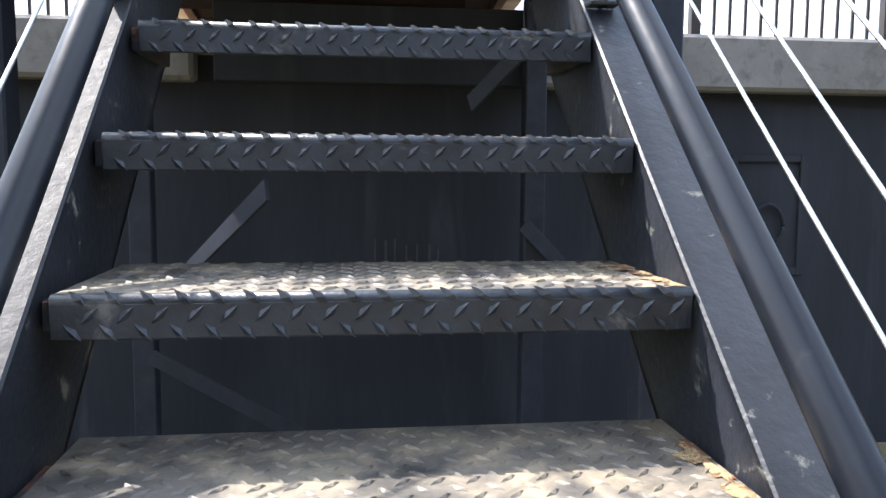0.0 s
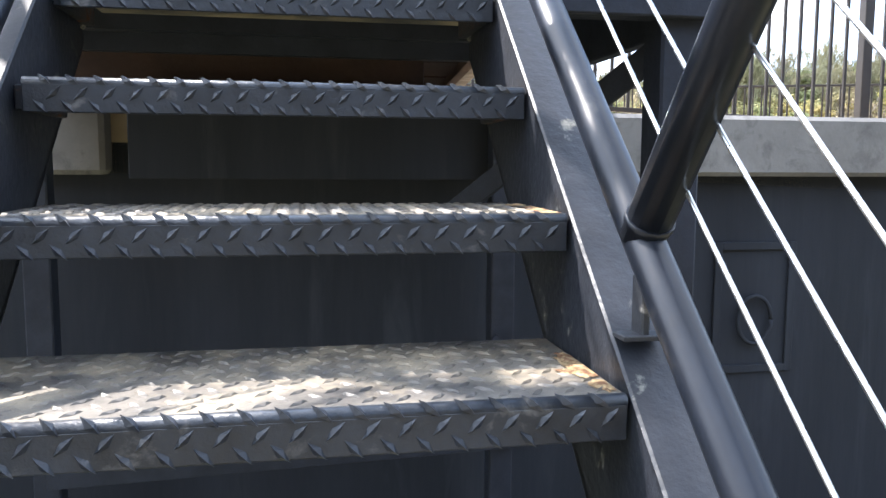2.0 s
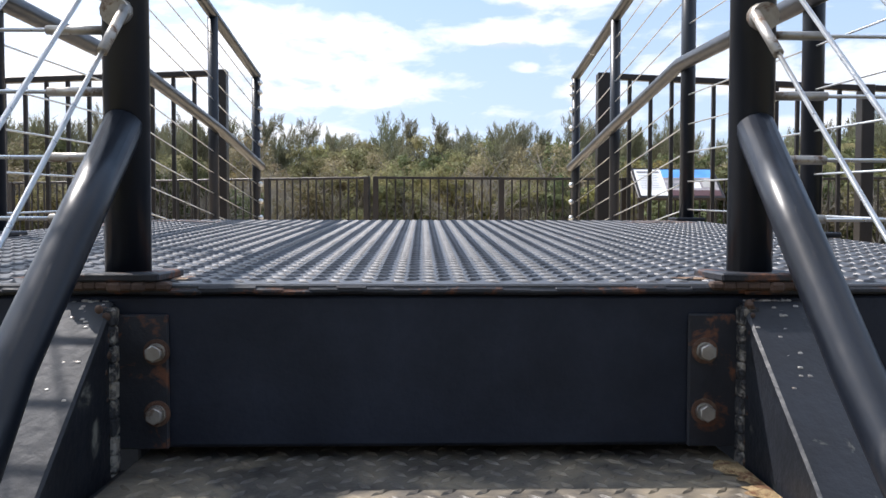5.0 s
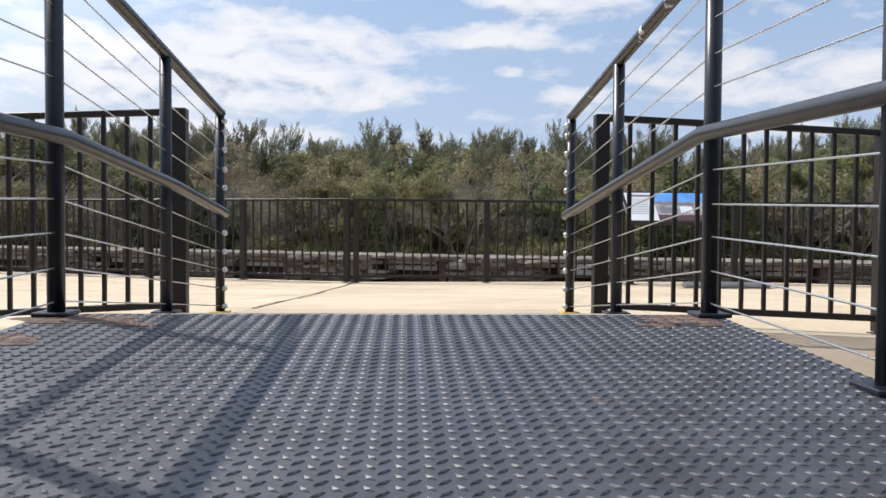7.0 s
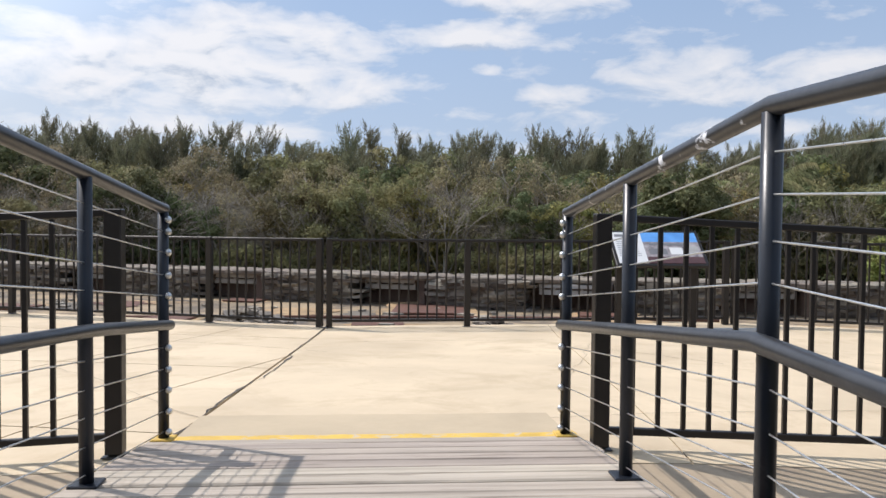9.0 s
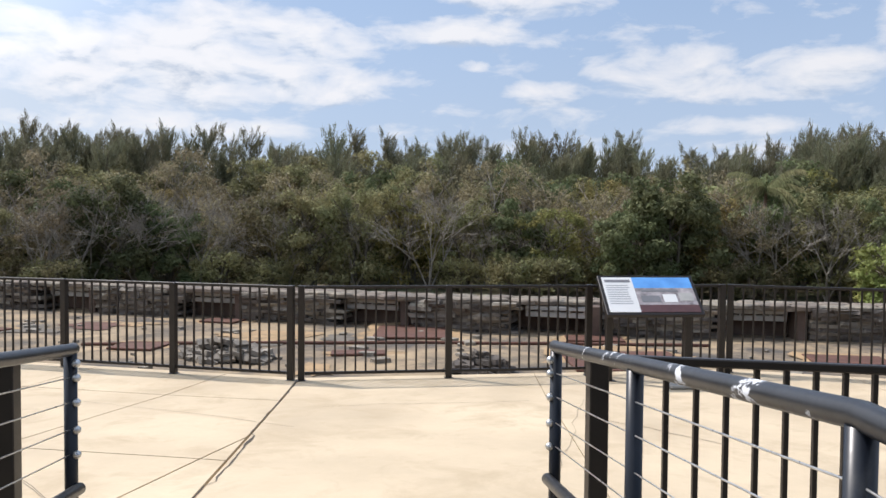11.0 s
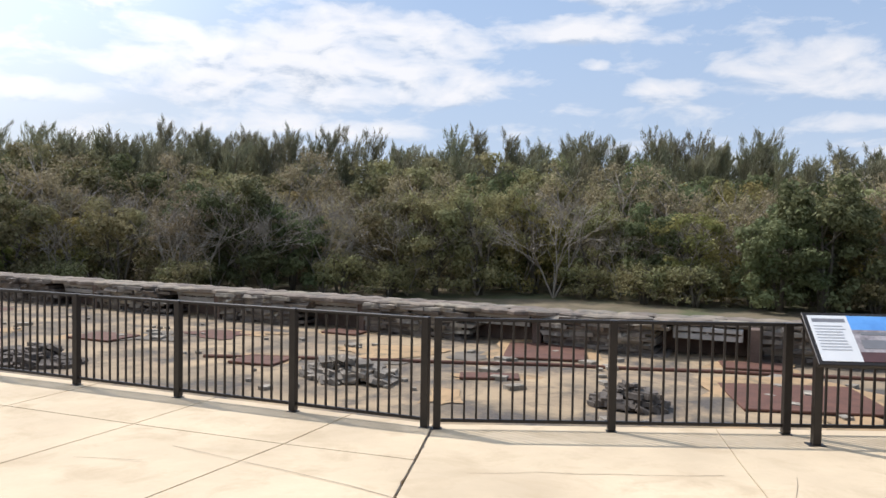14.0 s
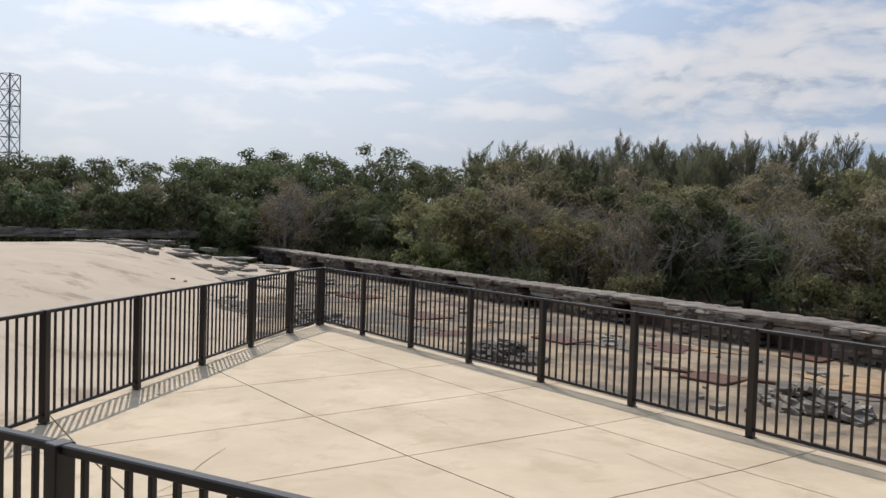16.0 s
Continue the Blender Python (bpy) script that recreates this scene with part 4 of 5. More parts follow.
printed("text_panel", -0.53, -0.17, -0.27, 0.27, m_white, label="white text column")
printed("sky_print", -0.17, 0.53, 0.10, 0.27, m_blue, label="blue sky print")
printed("photo_print", -0.17, 0.53, -0.16, 0.10, m_photo, label="grey landscape photo")
printed("caption_band", -0.17, 0.53, -0.27, -0.16, m_maroon, label="maroon caption band")
printed("title_bar", -0.50, -0.20, 0.19, 0.23, m_ink, 0.0305)
for k in range(9):
    printed("text_bar", -0.50, -0.22 - 0.05 * random.random(), 0.135 - 0.035 * k, 0.145 - 0.035 * k, m_text, 0.0305)
for x0, x1, y0, y1, mt in ((-0.12, 0.10, -0.12, -0.02, m_ink), (0.14, 0.30, -0.12, 0.0, m_white), (0.33, 0.5, -0.1, 0.02, m_slot), (-0.1, 0.34, 0.04, 0.075, m_ink)):
    printed("photo_inset", x0, x1, y0, y1, mt, 0.0305)

g = Geo()
g.box(T(0, 0, 0.035), 1.10, 0.16, 0.07, 0.025)
ob = solid("wheel_stop", g, m_block, "low grey painted concrete block on the terrace", "kerb block", "thing", (3.98, 9.18, terrace_z(3.98, 9.18)))
ob.rotation_euler = (0, 0, radians(1))

# ---- parapet ----
par = thing("parapet", "weathered layered stone parapet with dark recesses", "parapet", kind="structure")
PAR_LONG = [Vector((-41.5, 38.4))] + PAR
length = [(b - a).length for a, b in zip(PAR_LONG, PAR_LONG[1:])]
TOTAL = sum(length)


def par_frame(u):
    """Point on the parapet front, its direction and its outward normal at u metres from the far end."""
    for a, b, n in zip(PAR_LONG, PAR_LONG[1:], length):
        if u <= n or b is PAR_LONG[-1]:
            d = (b - a).normalized()
            return a + d * u, d, Vector((-d.y, d.x))
        u -= n


BAY = 4.75
U0 = 1.3 + (Vector((-41.5, 38.4)) - PAR[0]).length - 4.75 * 2
joined = Geo()


def rock(g, m, sx, sy, sz, seed):
    """An uneven stone: a box with each corner pushed about."""
    vs = []
    for x in (-1, 1):
        for y in (-1, 1):
            for z in (-1, 1):
                j = Vector([0.16 * noise.noise(Vector((seed * 3.7, x * 2 + y, z * 5 + k * 9.1))) for k in range(3)])
                vs.append(m @ Vector((sx * (x / 2 + j.x), sy * (y / 2 + j.y), sz * (z / 2 + j.z * 1.2))))
    g.mesh(vs, [(0, 1, 3, 2), (4, 6, 7, 5), (0, 4, 5, 1), (2, 3, 7, 6), (0, 2, 6, 4), (1, 5, 7, 3)])


def cap_rock(g, m, sx, sy, sz, seed):
    """A worn cap stone: uneven corners and a crowned, inset top."""
    vs = []
    for z, inset in ((-0.5, 1.0), (0.22, 1.02), (0.5, 0.80)):
        for k in range(6):
            a = math.pi * (k + 0.5) / 3
            j = 1 + 0.15 * noise.noise(Vector((seed * 3.7, k * 2.3, 1 + z * 0.3)))
            vs.append(m @ Vector((sx * 0.60 * math.cos(a) * j * inset, sy * 0.60 * math.sin(a) * j * inset, sz * (z + 0.16 * noise.noise(Vector((seed, k * 1.9, z)))))))
    fs = [(k, (k + 1) % 6, 6 + (k + 1) % 6, 6 + k) for k in range(6)] + [(6 + k, 6 + (k + 1) % 6, 12 + (k + 1) % 6, 12 + k) for k in range(6)]
    g.mesh(vs, fs + [tuple(range(12, 18))])


back = Geo()
bed = Geo()
k = 0
for row, (depth, sy) in enumerate(((0.20, 0.48), (0.66, 0.56))):
    u = 0.2 * row
    while u < TOTAL - 0.6:
        p, d, nrm = par_frame(u)
        w = 0.66 + 0.42 * noise.noise(Vector((u * 1.9, row * 5, 3)))
        c = p + nrm * (depth + 0.10 * noise.noise(Vector((u * 1.7, 5, row))))
        fz = -0.572 + 0.022 * noise.noise(Vector((u * 0.9, 7, row * 3))) + 0.012 * (row == 1)
        m = Matrix.Translation((c.x, c.y, fz)) @ Matrix.Rotation(math.atan2(d.y, d.x) + 0.16 * noise.noise(Vector((u * 3, 2, row))), 4, "Z") @ Matrix.Rotation(0.03 * noise.noise(Vector((u * 2, 1, row))), 4, "Y") @ Matrix.Rotation(0.04 * noise.noise(Vector((u * 2, 9, row))), 4, "X")
        cap = Geo()
        cap_rock(cap, m, w, sy, 0.11, k)
        part("cap_stone", cap, m_parapet, par)
        u += w * 0.94
        k += 1
for i in range(4 * NU):
    a, b = poly_at(PAR_LONG, i / NU / 4), poly_at(PAR_LONG, (i + 1) / NU / 4)
    d = (b - a).normalized()
    o = Vector((-d.y, d.x))
    za, zb = (-0.585 + 0.03 * noise.noise(Vector((q.x * 1.3, q.y * 1.3, 2))) for q in (a, b))
    a, b = a + o * (0.06 + 0.06 * noise.noise(Vector((a.x * 2, a.y * 2, 0)))), b + o * (0.06 + 0.06 * noise.noise(Vector((b.x * 2, b.y * 2, 0))))
    bed.face([(*a, za), (*b, zb), (*(b + o * 0.95), zb), (*(a + o * 0.95), za)], True)
    bed.face([(*a, za - 0.08), (*b, zb - 0.08), (*b, zb), (*a, za)])
    bed.face([(*(a + o * 0.6), za - 0.08), (*(b + o * 0.6), zb - 0.08), (*b, zb - 0.08), (*a, za - 0.08)])
part("cap_bed", bed, m_parapet, par, "rough mortar bed of the parapet cap")
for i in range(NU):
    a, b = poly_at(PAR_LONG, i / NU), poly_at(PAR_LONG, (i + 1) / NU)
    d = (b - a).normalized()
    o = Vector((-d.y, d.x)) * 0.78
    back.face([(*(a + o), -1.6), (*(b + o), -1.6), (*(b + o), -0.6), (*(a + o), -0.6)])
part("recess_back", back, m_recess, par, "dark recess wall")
nb = int((TOTAL - U0) / BAY)
n_single = 0
for bay in range(nb):
    uc = U0 + bay * BAY
    p, d, nrm = par_frame(uc)
    ang = math.atan2(d.y, d.x)
    base = Matrix.Translation((p.x, p.y, -1.38)) @ Matrix.Rotation(ang, 4, "Z")
    near = -12 < p.x < 14
    # pier of thin stacked courses
    for row in range(9):
        x = -1.25
        while x < 1.2:
            w = 0.16 + 0.55 * random.random() ** 1.6
            m = base @ T(x + w / 2, 0.42 + 0.16 * random.random() - 0.02 * row, 0.045 + 0.088 * row + 0.02 * noise.noise(Vector((x * 1.1, row, bay)))) @ Matrix.Rotation(0.10 * (random.random() - 0.5), 4, "Y")
            if near and n_single < 280 and row > 1:
                g = Geo()
                rock(g, m, w * 1.02, 0.85, 0.088, x + row * 7.1 + bay)
                part("stone", g, m_stone, par)
                n_single += 1
            else:
                rock(joined, m, w * 1.02, 0.85, 0.088, x + row * 7.1 + bay)
            x += w
    # recess with pale slotted lintel
    g = Geo()
    g.box(base @ T(2.35, 0.40, 0.66), 1.45, 0.16, 0.10, 0.01)
    g.box(base @ T(2.35, 0.44, 0.50), 1.45, 0.12, 0.13, 0.01)
    for q in range(5):
        g.box(base @ T(1.65 + 0.35 * q, 0.43, 0.58), 0.05, 0.12, 0.08)
    part("slot_lintel", g, m_slot, par, "pale concrete lintel with slots")
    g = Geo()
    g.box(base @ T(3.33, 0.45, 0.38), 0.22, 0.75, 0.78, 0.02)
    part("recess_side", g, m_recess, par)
part("stone_course", joined, m_stone, par, kind="stuff")

# far low ruin beyond the raised floor
g = Geo()
for k in range(34):
    a = Vector((-47, 20)).lerp(Vector((-40.5, 41)), k / 33)
    h = 0.30 + 0.28 * abs(noise.noise(Vector((k * 0.55, 0, 0))))
    for row in range(3):
        rock(g, Matrix.Translation((a.x + 0.2 * noise.noise(Vector((k, row, 0))), a.y, -0.06 + h * (row + 0.5) / 2.2)) @ Matrix.Rotation(1.27 + 0.1 * noise.noise(Vector((k, row, 4))), 4, "Z"), 0.72, 1.5 - 0.2 * row, h / 2.4, k + 50 * row)
solid("ruin_wall", g, m_parapet, "low broken stone wall at the far roof edge", "wall")

# rusty plates and heaps on the lower floor
veg_seed = random.Random(17)
for x, y, sx, sy, rz in ((1.15, 19.7, 1.75, 2.0, -6), (5.1, 15.7, 2.3, 2.1, -4), (-0.1, 16.85, 1.1, 0.5, 0), (-3.75, 22.1, 1.0, 0.7, -20), (-4.7, 17.9, 1.0, 0.9, -15),
                         (5.3, 18.6, 1.3, 0.8, -8), (9.6, 15.6, 1.5, 1.0, -14), (-9.2, 20.4, 1.3, 1.0, -20), (-14.5, 21.6, 1.6, 1.2, -20), (-19.5, 24.5, 1.6, 1.3, -22)):
    g = Geo()
    g.box(T(0, 0, 0.03), sx, sy, 0.05, 0.012)
    ob = solid("hatch_plate", g, m_rustplate, "flat rusty iron hatch plate on old concrete", "hatch", "thing", (x, y, floor_z(x, y)))
    ob.rotation_euler = (0, 0, radians(rz))
    g = Geo()
    blob(g, x, y, floor_z(x, y) + 0.012, sx * 0.72, sy * 0.74, x + y)
    solid("trim_stain", g, m_ochre, "ochre rust stain round an iron plate", "stain")
g = Geo()
for k in range(90):
    x, y = -39 + 15 * veg_seed.random(), 24 + 12 * veg_seed.random()
    if y > 33.6 - 0.42 * (x + 34) or y < 20.5 - 0.42 * (x + 34):
        continue
    w = 0.4 + 0.9 * veg_seed.random()
    rock(g, T(x, y, floor_z(x, y) + 0.01) @ Matrix.Rotation(-0.4 + 0.5 * veg_seed.random(), 4, "Z"), w * 1.6, w * 0.5, 0.10 + 0.10 * veg_seed.random(), k * 1.1)
solid("broken_slabs", g, m_stone, "broken flat stone slabs along the old roof edge", "rubble", "stuff")
for x, y, sx, sy, h, rz in ((-2.65, 16.5, 1.9, 1.1, 0.42, -25), (2.1, 14.9, 1.1, 0.7, 0.42, -10), (-9.0, 17.2, 2.0, 1.2, 0.4, -20), (-15.5, 18.2, 2.2, 1.3, 0.4, -20)):
    g = Geo()
    for k in range(150):
        a, r = random.random() * 6.283, math.sqrt(random.random())
        px, py = r * math.cos(a) * sx / 2, r * math.sin(a) * sy / 2
        s = 0.06 + 0.10 * random.random()
        m = T(px, py, h * (1 - r * r) * random.random() * 0.8 + 0.04) @ Matrix.Rotation(random.random() * 3, 4, "Z") @ Matrix.Rotation(random.random() * 0.5, 4, "X")
        rock(g, m, s * 2.2 * max(1, sx / 2), s * 1.3 * max(1, sx / 2), s * 0.6, k + x)
    ob = solid("stone_heap", g, m_stone, "low heap of broken grey stone on old concrete", "stones", "stuff", (x, y, floor_z(x, y)))
    ob.rotation_euler = (0, 0, radians(rz))
for k in range(46):
    x = -22 + 36 * random.random()
    y = 12.6 + 8.5 * random.random() - 0.36 * (x + 3)
    if y < 11.4 + max(0.0, -0.34 * x) or y > 19.6 - 0.37 * x:
        continue
    g = Geo()
    pts = []
    rx, ry = 0.35 + 0.9 * random.random(), 0.25 + 0.6 * random.random()
    for i in range(20):
        a = 2 * math.pi * i / 20
        r = 1 + 0.7 * noise.noise(Vector((math.cos(a) * 1.8 + k, math.sin(a) * 1.8, k)))
        px, py = x + rx * r * math.cos(a), y + ry * r * math.sin(a)
        pts.append((px, py, floor_z(px, py) + 0.012 + 0.001 * (k % 9)))
    mid = (x, y, floor_z(x, y) + 0.016 + 0.001 * (k % 9))
    for a, b in zip(pts, pts[1:] + pts[:1]):
        g.face([a, b, mid], True)
    solid("trim_stain", g, (m_ochre, m_moss, m_ochre, m_moss, m_rustplate)[k % 5], "worn stained patch on the gun floor", "stain")
# loose rubble strewn over the gun floor
g = Geo()
for k in range(520):
    x = -26 + 42 * random.random()
    y = 11.8 + 11 * random.random() - 0.36 * (x + 3)
    if y < 11.6 + max(0.0, -0.34 * x) or y > 20.2 - 0.385 * x or noise.noise(Vector((x * 0.45, y * 0.45, 5))) < 0.02:
        continue
    sz = 0.05 + 0.16 * random.random() ** 2
    rock(g, T(x, y, floor_z(x, y) + 0.02) @ Matrix.Rotation(3 * random.random(), 4, "Z"), sz * 1.8, sz * 1.2, 0.04 + 0.35 * sz, k * 0.7)
solid("loose_rubble", g, m_stone, "loose broken stone strewn on the gun floor", "rubble", "stuff")
# iron rail let into the floor, in a shallow curve
g = Geo()
arc = [(-6 + 0.8 * k, 18.35 - 0.02 * k - 0.004 * (k - 6) ** 2) for k in range(18)]
g.tube([(x, y, floor_z(x, y) + 0.025) for x, y in arc], 0.045, 6)
solid("traverse_rail", g, m_rustplate, "curved rusty iron rail set in the gun floor", "rail", "thing")


# ---- vegetation ----
def leaf_quad(g, c, size, rng, long=1.0, droop=None, face=None):
    """One leaf or spray, as a pointed triangle; face is the way that it looks."""
    if droop is not None:
        d = droop
        u = d.cross(Vector((rng.gauss(0, 1), rng.gauss(0, 1), rng.gauss(0, 1)))).normalized()
    else:
        r = Vector((rng.gauss(0, 1), rng.gauss(0, 1), rng.gauss(0, 1)))
        d = face.cross(r).normalized()
        u = face.cross(d).normalized()
    a, b = d * size * long / 2, u * size / 2
    g.face([c - a - b * 0.5, c + b * 1.2 - a * 0.2, c + a])


def broadleaf(name, seed, h, w, mat, leaves=8600, size=0.15, label="", thin=0.0, bark=None):
    """A many-stemmed tree whose crown is made of leafy lobes of uneven size."""
    rng = random.Random(seed)
    t = thing(name, label, "tree" if h > 3.2 else "bush", group="scrub wood")
    g, lobes = Geo(), []
    stems = 4 if h < 5 else 3
    for s in range(stems):
        a = 6.283 * s / stems + rng.random()
        lean = Vector((math.cos(a), math.sin(a), 0)) * w * (0.14 + 0.14 * rng.random())
        mid = lean * 0.4 + Vector((0.1 * rng.gauss(0, 1), 0.1 * rng.gauss(0, 1), h * 0.35))
        top = lean + Vector((0, 0, h * (0.72 + 0.16 * rng.random())))
        g.tube([(0.1 * math.cos(a), 0.1 * math.sin(a), -0.1), mid, top], [0.07 + 0.010 * h, 0.05 + 0.005 * h, 0.02], 6)
        for k in range(8):
            q = mid.lerp(top, k / 8) if k > 1 else Vector((0, 0, 0)).lerp(mid, 0.6 + 0.3 * k)
            b = rng.random() * 6.283
            e = q + Vector((math.cos(b) * w * (0.18 + 0.2 * rng.random()), math.sin(b) * w * (0.18 + 0.2 * rng.random()), h * (0.10 + 0.20 * rng.random())))
            g.tube([q, q.lerp(e, 0.5) + Vector((0, 0, 0.12)), e], [0.045, 0.03, 0.012], 5)
            for j in range(4):
                f = e + Vector((rng.gauss(0, 0.3), rng.gauss(0, 0.3), 0.25 + 0.3 * rng.random())) * (0.8 + thin)
                g.tube([q.lerp(e, 0.5 + 0.12 * j), f], [0.016, 0.006], 3, False)
            if rng.random() > thin:
                lobes.append((e, 0.34 + 0.3 * rng.random()))
    part("trunk", g, bark or m_bark, t)
    g = Geo()
    for k in range(46):
        a = rng.random() * 6.283
        z = 0.14 + 0.82 * (k + rng.random()) / 46
        r = w / 2 * math.sqrt(max(0.0, 1 - ((z - 0.45) / 0.60) ** 2)) * (0.62 + 0.42 * rng.random())
        big_ = (0.26 + 0.46 * rng.random() ** 1.6) * h / 6
        lobes.append((Vector((r * math.cos(a), r * math.sin(a), h * z - 0.5 * big_)), big_))
    total = sum(r * r for c, r in lobes)
    for c, r in lobes:
        for k in range(int(leaves * (1 - 0.5 * thin) * r * r / total)):
            d = Vector((rng.gauss(0, 1), rng.gauss(0, 1), rng.gauss(0.25, 1))).normalized()
            p = c + Vector((d.x, d.y, d.z * 0.72)) * r * (0.40 + 1.05 * rng.random())
            if p.z > 0.05:
                face = (d * 0.9 + Vector((rng.gauss(0, 0.55), rng.gauss(0, 0.55), 0.35 + rng.gauss(0, 0.45)))).normalized()
                leaf_quad(g, p, size * (0.55 + 0.9 * rng.random()), rng, 1.5, face=face)
    part("crown", g, mat, t)
    return t


def casuarina(seed, h, label):
    """A wind-bent tree of steep feathery plumes with thin, pointed tips."""
    rng = random.Random(seed)
    t = thing("casuarina_tree", label, "tree", group="casuarina row")
    g = Geo()
    lean = Vector((0.9 + 0.5 * rng.gauss(0, 1), 0.3 * rng.gauss(0, 1), 0))

    def axis(u):
        return lean * u * u + Vector((0.06 * math.sin(7 * u + seed), 0, h * u))

    g.tube([axis(i / 6) for i in range(7)], [0.17 - 0.024 * i for i in range(7)], 6)
    n = Geo()
    for k in range(58):
        u = 0.20 + 0.72 * (k / 58)
        q = axis(u)
        a = rng.random() * 6.283
        reach = (0.55 + 1.95 * (1 - u) ** 0.9) * (0.35 + 0.95 * rng.random())
        rise = (0.75 + 0.5 * rng.random()) * reach + 0.25 + 0.45 * rng.random()
        e = q + Vector((math.cos(a) * reach + 0.30, math.sin(a) * reach, rise))
        mid = q.lerp(e, 0.5) + Vector((math.cos(a), math.sin(a), 0)) * 0.14 * reach
        g.tube([q, mid, e], [0.020, 0.014, 0.005], 3, False)
        for i in range(66):
            f = 0.15 + 0.90 * rng.random()
            wide = 0.07 + 0.20 * max(0.0, 1 - f)
            p = (q.lerp(mid, f * 2) if f < 0.5 else mid.lerp(e, f * 2 - 1)) + Vector((rng.gauss(0, wide), rng.gauss(0, wide), rng.gauss(0, 0.14)))
            d = Vector((math.cos(a) * 0.5 + rng.gauss(0.12, 0.38), math.sin(a) * 0.5 + rng.gauss(0, 0.38), 0.95 + 0.2 * rng.gauss(0, 1))).normalized()
            leaf_quad(n, p, 0.050 + 0.02 * rng.random(), rng, 6 + 5 * rng.random(), d)
    part("trunk", g, m_bark, t)
    part("crown", n, m_needle, t)
    return t


def bare_shrub(seed, h, label):
    rng = random.Random(seed)
    t = thing("bare_shrub", label, "bush", group="scrub wood")
    g = Geo()

    def grow(p, d, n, r, depth):
        q = p + d * n
        g.tube([p, q], [r, r * 0.65], 4, False)
        if depth:
            for k in range(3 if depth > 1 else 4):
                e = (d + Vector((rng.gauss(0, 0.5), rng.gauss(0, 0.5), rng.gauss(0.1, 0.3)))).normalized()
                grow(q, e, n * (0.62 + 0.25 * rng.random()), r * 0.62, depth - 1)

    for k in range(4):
        a = 1.57 * k + rng.random()
        grow(Vector((0, 0, -0.05)), Vector((0.5 * math.cos(a), 0.5 * math.sin(a), 1)).normalized(), h * 0.34, 0.05, 4)
    part("branch_tangle", g, m_twig, t)
    return t


def palm(seed, h, label):
    rng = random.Random(seed)
    t = thing("palm_tree", label, "palm")
    g = Geo()
    g.tube([(0, 0, -0.1), (0.1, 0, h * 0.5), (0.25, 0, h)], [0.15, 0.11, 0.09], 8)
    part("trunk", g, m_timber, t)
    for k in range(20):
        f = Geo()
        a = 6.283 * k / 20 + rng.random() * 0.5
        out = Vector((math.cos(a), math.sin(a), 0))
        side = Vector((-out.y, out.x, 0))
        lift = 0.3 + 2.3 * rng.random()
        spine = [Vector((0.25, 0, h)) + out * (1.9 * s) + Vector((0, 0, lift * s - 1.5 * s * s)) for s in (i / 10 for i in range(11))]
        f.tube(spine, [0.02 - 0.0015 * i for i in range(11)], 4, False)
        for i in range(1, 21):
            for w in (-1, 1):
                p = spine[i // 2].lerp(spine[min(10, i // 2 + 1)], 0.5 * (i % 2))
                e = p + side * w * (0.36 - 0.010 * i) + out * 0.22 + Vector((0, 0, -0.34 - 0.12 * rng.random()))
                f.face([p - out * 0.03, p + out * 0.05, e])
        part("frond", f, m_leaf, t)
    return t


protos = {
    "olive": [broadleaf("broadleaf_tree", 11 + i, 6.4, 5.6, m_leaf, label="olive green broadleaf scrub tree") for i in range(3)],
    "dark": [broadleaf("broadleaf_tree", 31 + i, 6.0, 5.4, m_leafdark, 9400, 0.17, label="dense dark green broadleaf tree") for i in range(2)],
    "dry": [broadleaf("broadleaf_tree", 51 + i, 6.2, 5.2, m_leafdry, 7600, 0.11, label="dry brownish scrub tree with thin leaves", thin=0.45, bark=m_twig) for i in range(2)],
    "tall": [broadleaf("broadleaf_tree", 41 + i, 7.6, 7.0, m_leafdark, 10500, 0.15, label="tall dense broadleaf tree, backlit dark put into its green") for i in range(2)],
    "fresh": [broadleaf("broadleaf_tree", 61, 5.8, 5.2, m_leaffresh, 8000, 0.14, label="fresh yellow-green broadleaf tree")],
    "low": [broadleaf("green_bush", 71 + i, 2.2, 3.6, m_leaf, 3600, 0.12, label="low green bush at the edge of the scrub") for i in range(2)],
    "lime": [broadleaf("bright_bush", 91, 4.0, 4.4, m_leaflime, 5200, 0.19, label="bright yellow-green leafy bush")],
    "bare": [bare_shrub(101 + i, 4.4, "bare grey leafless shrub") for i in range(2)],
    "pine": [casuarina(121 + i, 8.9 + 0.5 * i, "tall feathery casuarina tree") for i in range(5)],
}
used = set()
veg = random.Random(5)


def plant(kind, az, dist, scale=1.0):
    """A tree at that azimuth (degrees from +y towards +x) and distance from the terrace."""
    src = protos[kind][veg.randrange(len(protos[kind]))]
    a = radians(az)
    s = scale * (0.86 + 0.20 * veg.random() if kind == "pine" else 0.94 + 0.12 * veg.random() if kind == "tall" else 0.88 + 0.24 * veg.random())
    m = Matrix.Translation((dist * math.sin(a), 2 + dist * math.cos(a), GROUND)) @ Matrix.Rotation(veg.random() * 6.283 if kind != "pine" else veg.uniform(-0.8, 0.6), 4, "Z")
    if src.name in used:
        ob = copy_thing(src, m)
    else:
        used.add(src.name)
        ob = src
        ob.matrix_world = m
    ob.scale = (s, s, s * (0.92 + 0.16 * veg.random()))
    return ob


def edge(az):
    """Distance of the wood's edge."""
    return 44 + (10 if az < -38 else 0) + 2.5 * noise.noise(Vector((az * 0.12, 0, 0)))


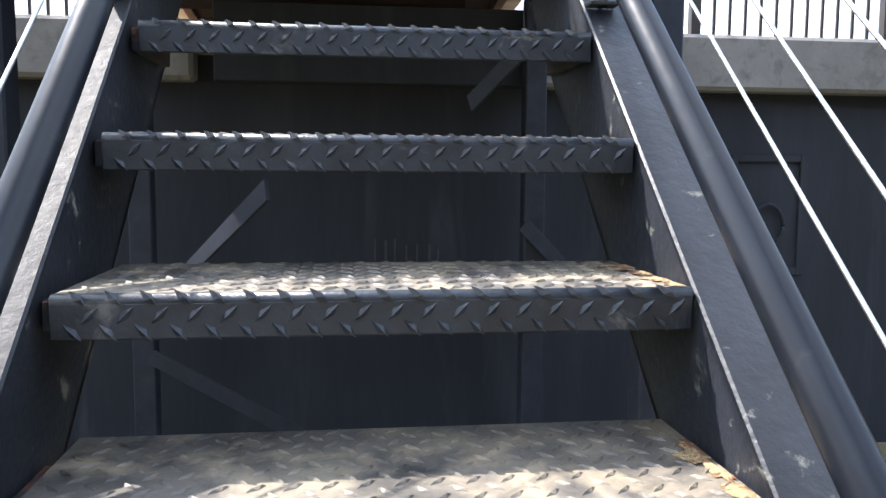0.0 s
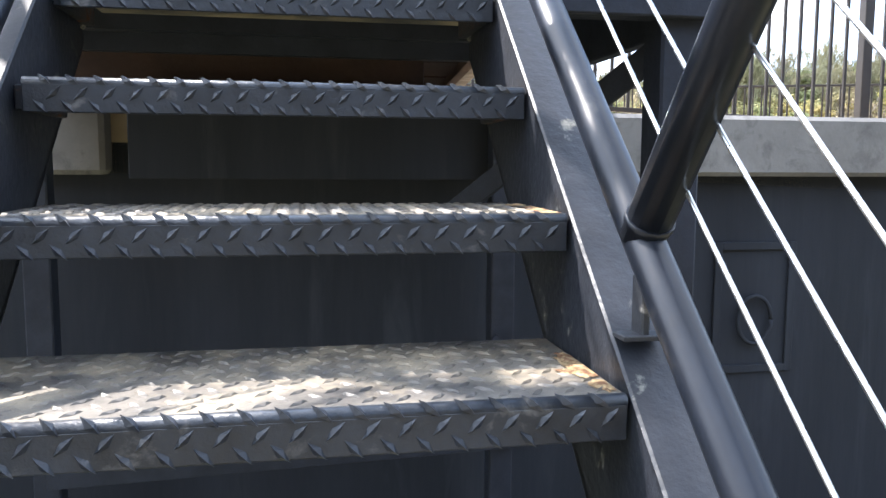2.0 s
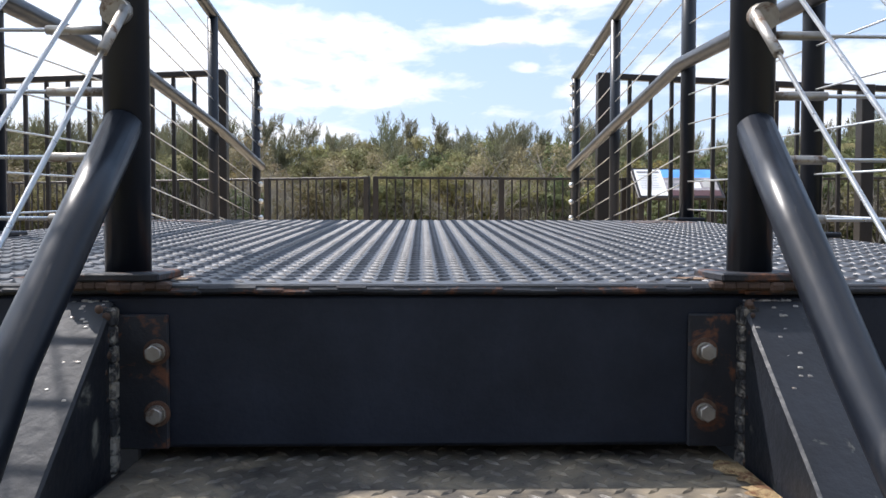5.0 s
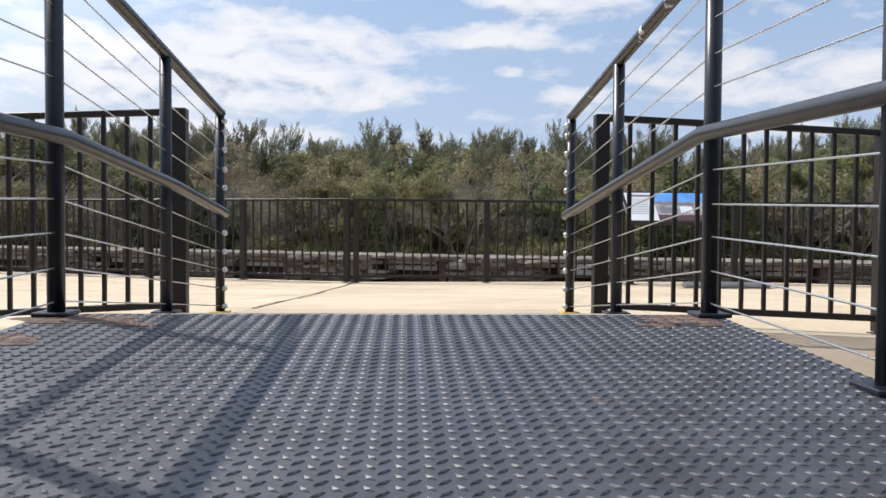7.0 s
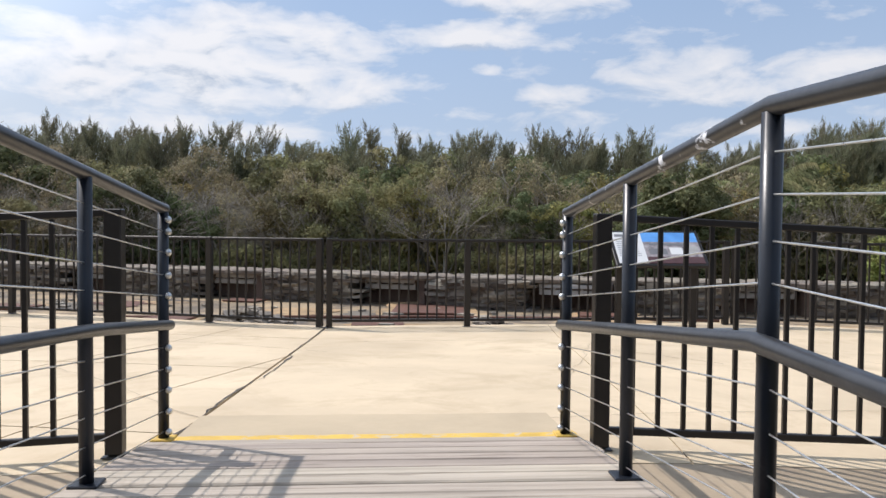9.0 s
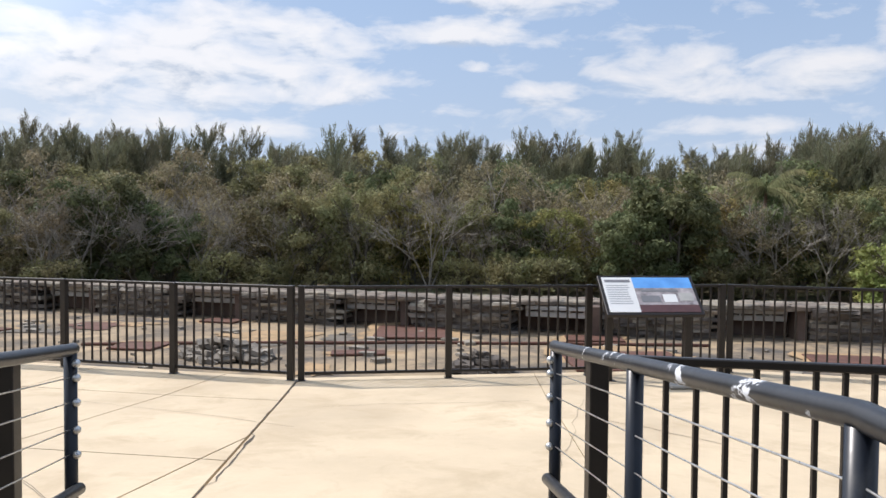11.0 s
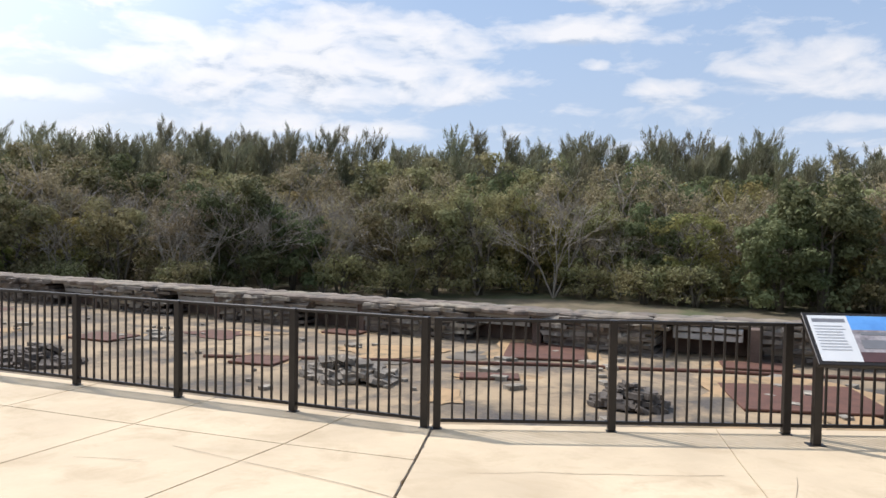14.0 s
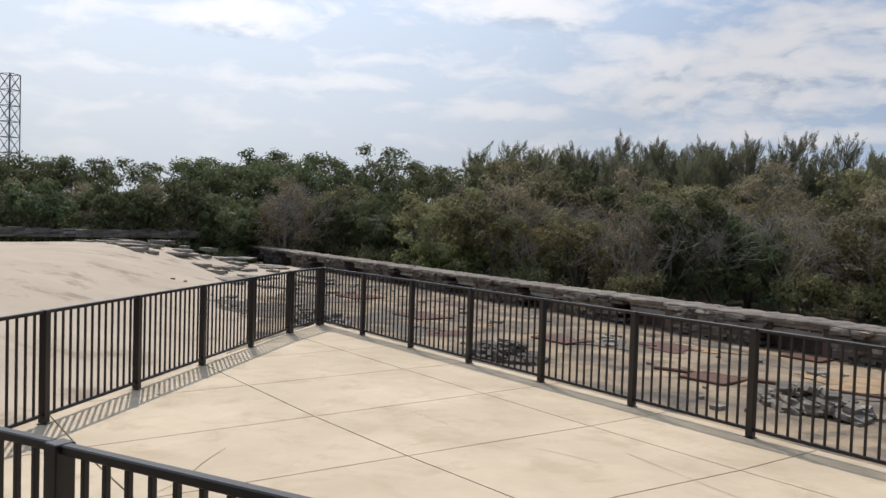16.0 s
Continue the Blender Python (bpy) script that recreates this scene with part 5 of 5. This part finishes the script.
az = -80.0
while az < 54:
    e = edge(az)
    left = az < -36
    if veg.random() < 0.55:
        plant("low", az + veg.random(), e - 2.2, 0.8)
    # mostly dark trees on the left: its backlit shade is put into colour
    front = ("dark", "dark", "dark", "dry", "dark", "olive") if left else ("olive", "dark", "dry", "dark", "dry", "olive", "fresh")
    plant(veg.choice(front), az + 1.5 * veg.random(), e, 0.80)
    plant(veg.choice(front[1:]), az + 1.5 + 1.5 * veg.random(), e + 4.5, 0.98 if not left else 0.90)
    if left:
        hump = 1.0 + 0.08 * math.exp(-((az + 48) / 6) ** 2) - 0.30 * math.exp(-((az + 58.5) / 2.2) ** 2)
        plant("tall", az + 2 * veg.random(), e + 9, 0.98 * hump)
        plant("tall", az + 1.8 + 1.5 * veg.random(), e + 13, 1.06 * hump)
    else:
        plant(veg.choice(("olive", "dry", "fresh", "dark", "olive")), az + 2 * veg.random(), e + 9, 1.06)
        plant(veg.choice(("olive", "dry", "olive", "dark")), az + 1.8 + 1.5 * veg.random(), e + 13, 1.12)
    az += 3.6
az = -33.0
while az < 54:
    grove = 0.10 if az > 28 else -0.06 if 18 < az < 27 else 0.02
    size_ = 0.94 + 0.10 * noise.noise(Vector((az * 0.55, 3, 0))) + grove
    plant("pine", az, 60 + 8 * veg.random(), size_)
    if veg.random() < 0.7:
        plant("pine", az + 0.6, 69 + 6 * veg.random(), size_ * 1.06)
    if az > 28:
        plant("pine", az + 0.3, 52 + 4 * veg.random(), size_ * 0.78)
    az += 0.30 + 0.9 * veg.random() * (0.4 + 1.6 * abs(noise.noise(Vector((az * 0.3, 9, 0)))))
for k in range(9):
    plant("bare", -48 + 9.9 * k + 3 * veg.random(), edge(-48 + 9.9 * k) + 0.5, 1.0 + 0.35 * veg.random())
for a, d, s in ((-22, 42.5, 1.0), (-6, 42.5, 1.0), (-1, 43, 0.9), (-29, 43, 0.9), (14, 43, 0.9), (-19.5, 42.8, 1.15), (-12, 43, 1.05), (4.5, 42.6, 1.1), (9, 43.2, 0.95), (-16, 43.5, 1.2), (32, 42.6, 1.1)):
    plant("bare", a, d, s)
plant("lime", 36.0, 40, 0.72)
plant("lime", 39.0, 41, 0.95)
plant("lime", -34.6, 44, 0.78)
plant("lime", -32.8, 45, 0.62)
plant("dark", 19.5, 40.5, 0.82)
plant("dark", 22.0, 41.0, 0.9)
plant("dry", 27.3, 43.2, 0.7)
plant("bare", 28.6, 43.0, 1.0)
p = palm(7, 5.7, "palm with drooping fronds among the scrub")
p.matrix_world = Matrix.Translation((45 * math.sin(radians(27.8)), 2 + 45 * math.cos(radians(27.8)), GROUND))
for group in protos.values():
    for ob in group:
        if ob.name not in used:
            for o in (*ob.children_recursive, ob):
                bpy.data.objects.remove(o)

# ---- lattice tower, far off ----
tower = thing("lattice_tower", "grey steel lattice tower above the trees", "tower", (-136.1, 70.0, GROUND), 20)
for x in (-1.1, 1.1):
    for y in (-1.1, 1.1):
        g = Geo()
        g.tube([(x, y, 0), (x, y, 26)], 0.10, 6)
        part("tower_leg", g, m_tower, tower)
CORNERS = [(-1.1, -1.1), (1.1, -1.1), (1.1, 1.1), (-1.1, 1.1)]
for k in range(10):
    z = 2.6 * k
    for a, b in zip(CORNERS, CORNERS[1:] + CORNERS[:1]):
        for p0, p1, r in (((*a, z + 2.6), (*b, z + 2.6), 0.07), ((*a, z), (*b, z + 2.6), 0.05), ((*b, z), (*a, z + 2.6), 0.05)):
            g = Geo()
            g.tube([p0, p1], r, 5)
            part("tower_brace", g, m_tower, tower)
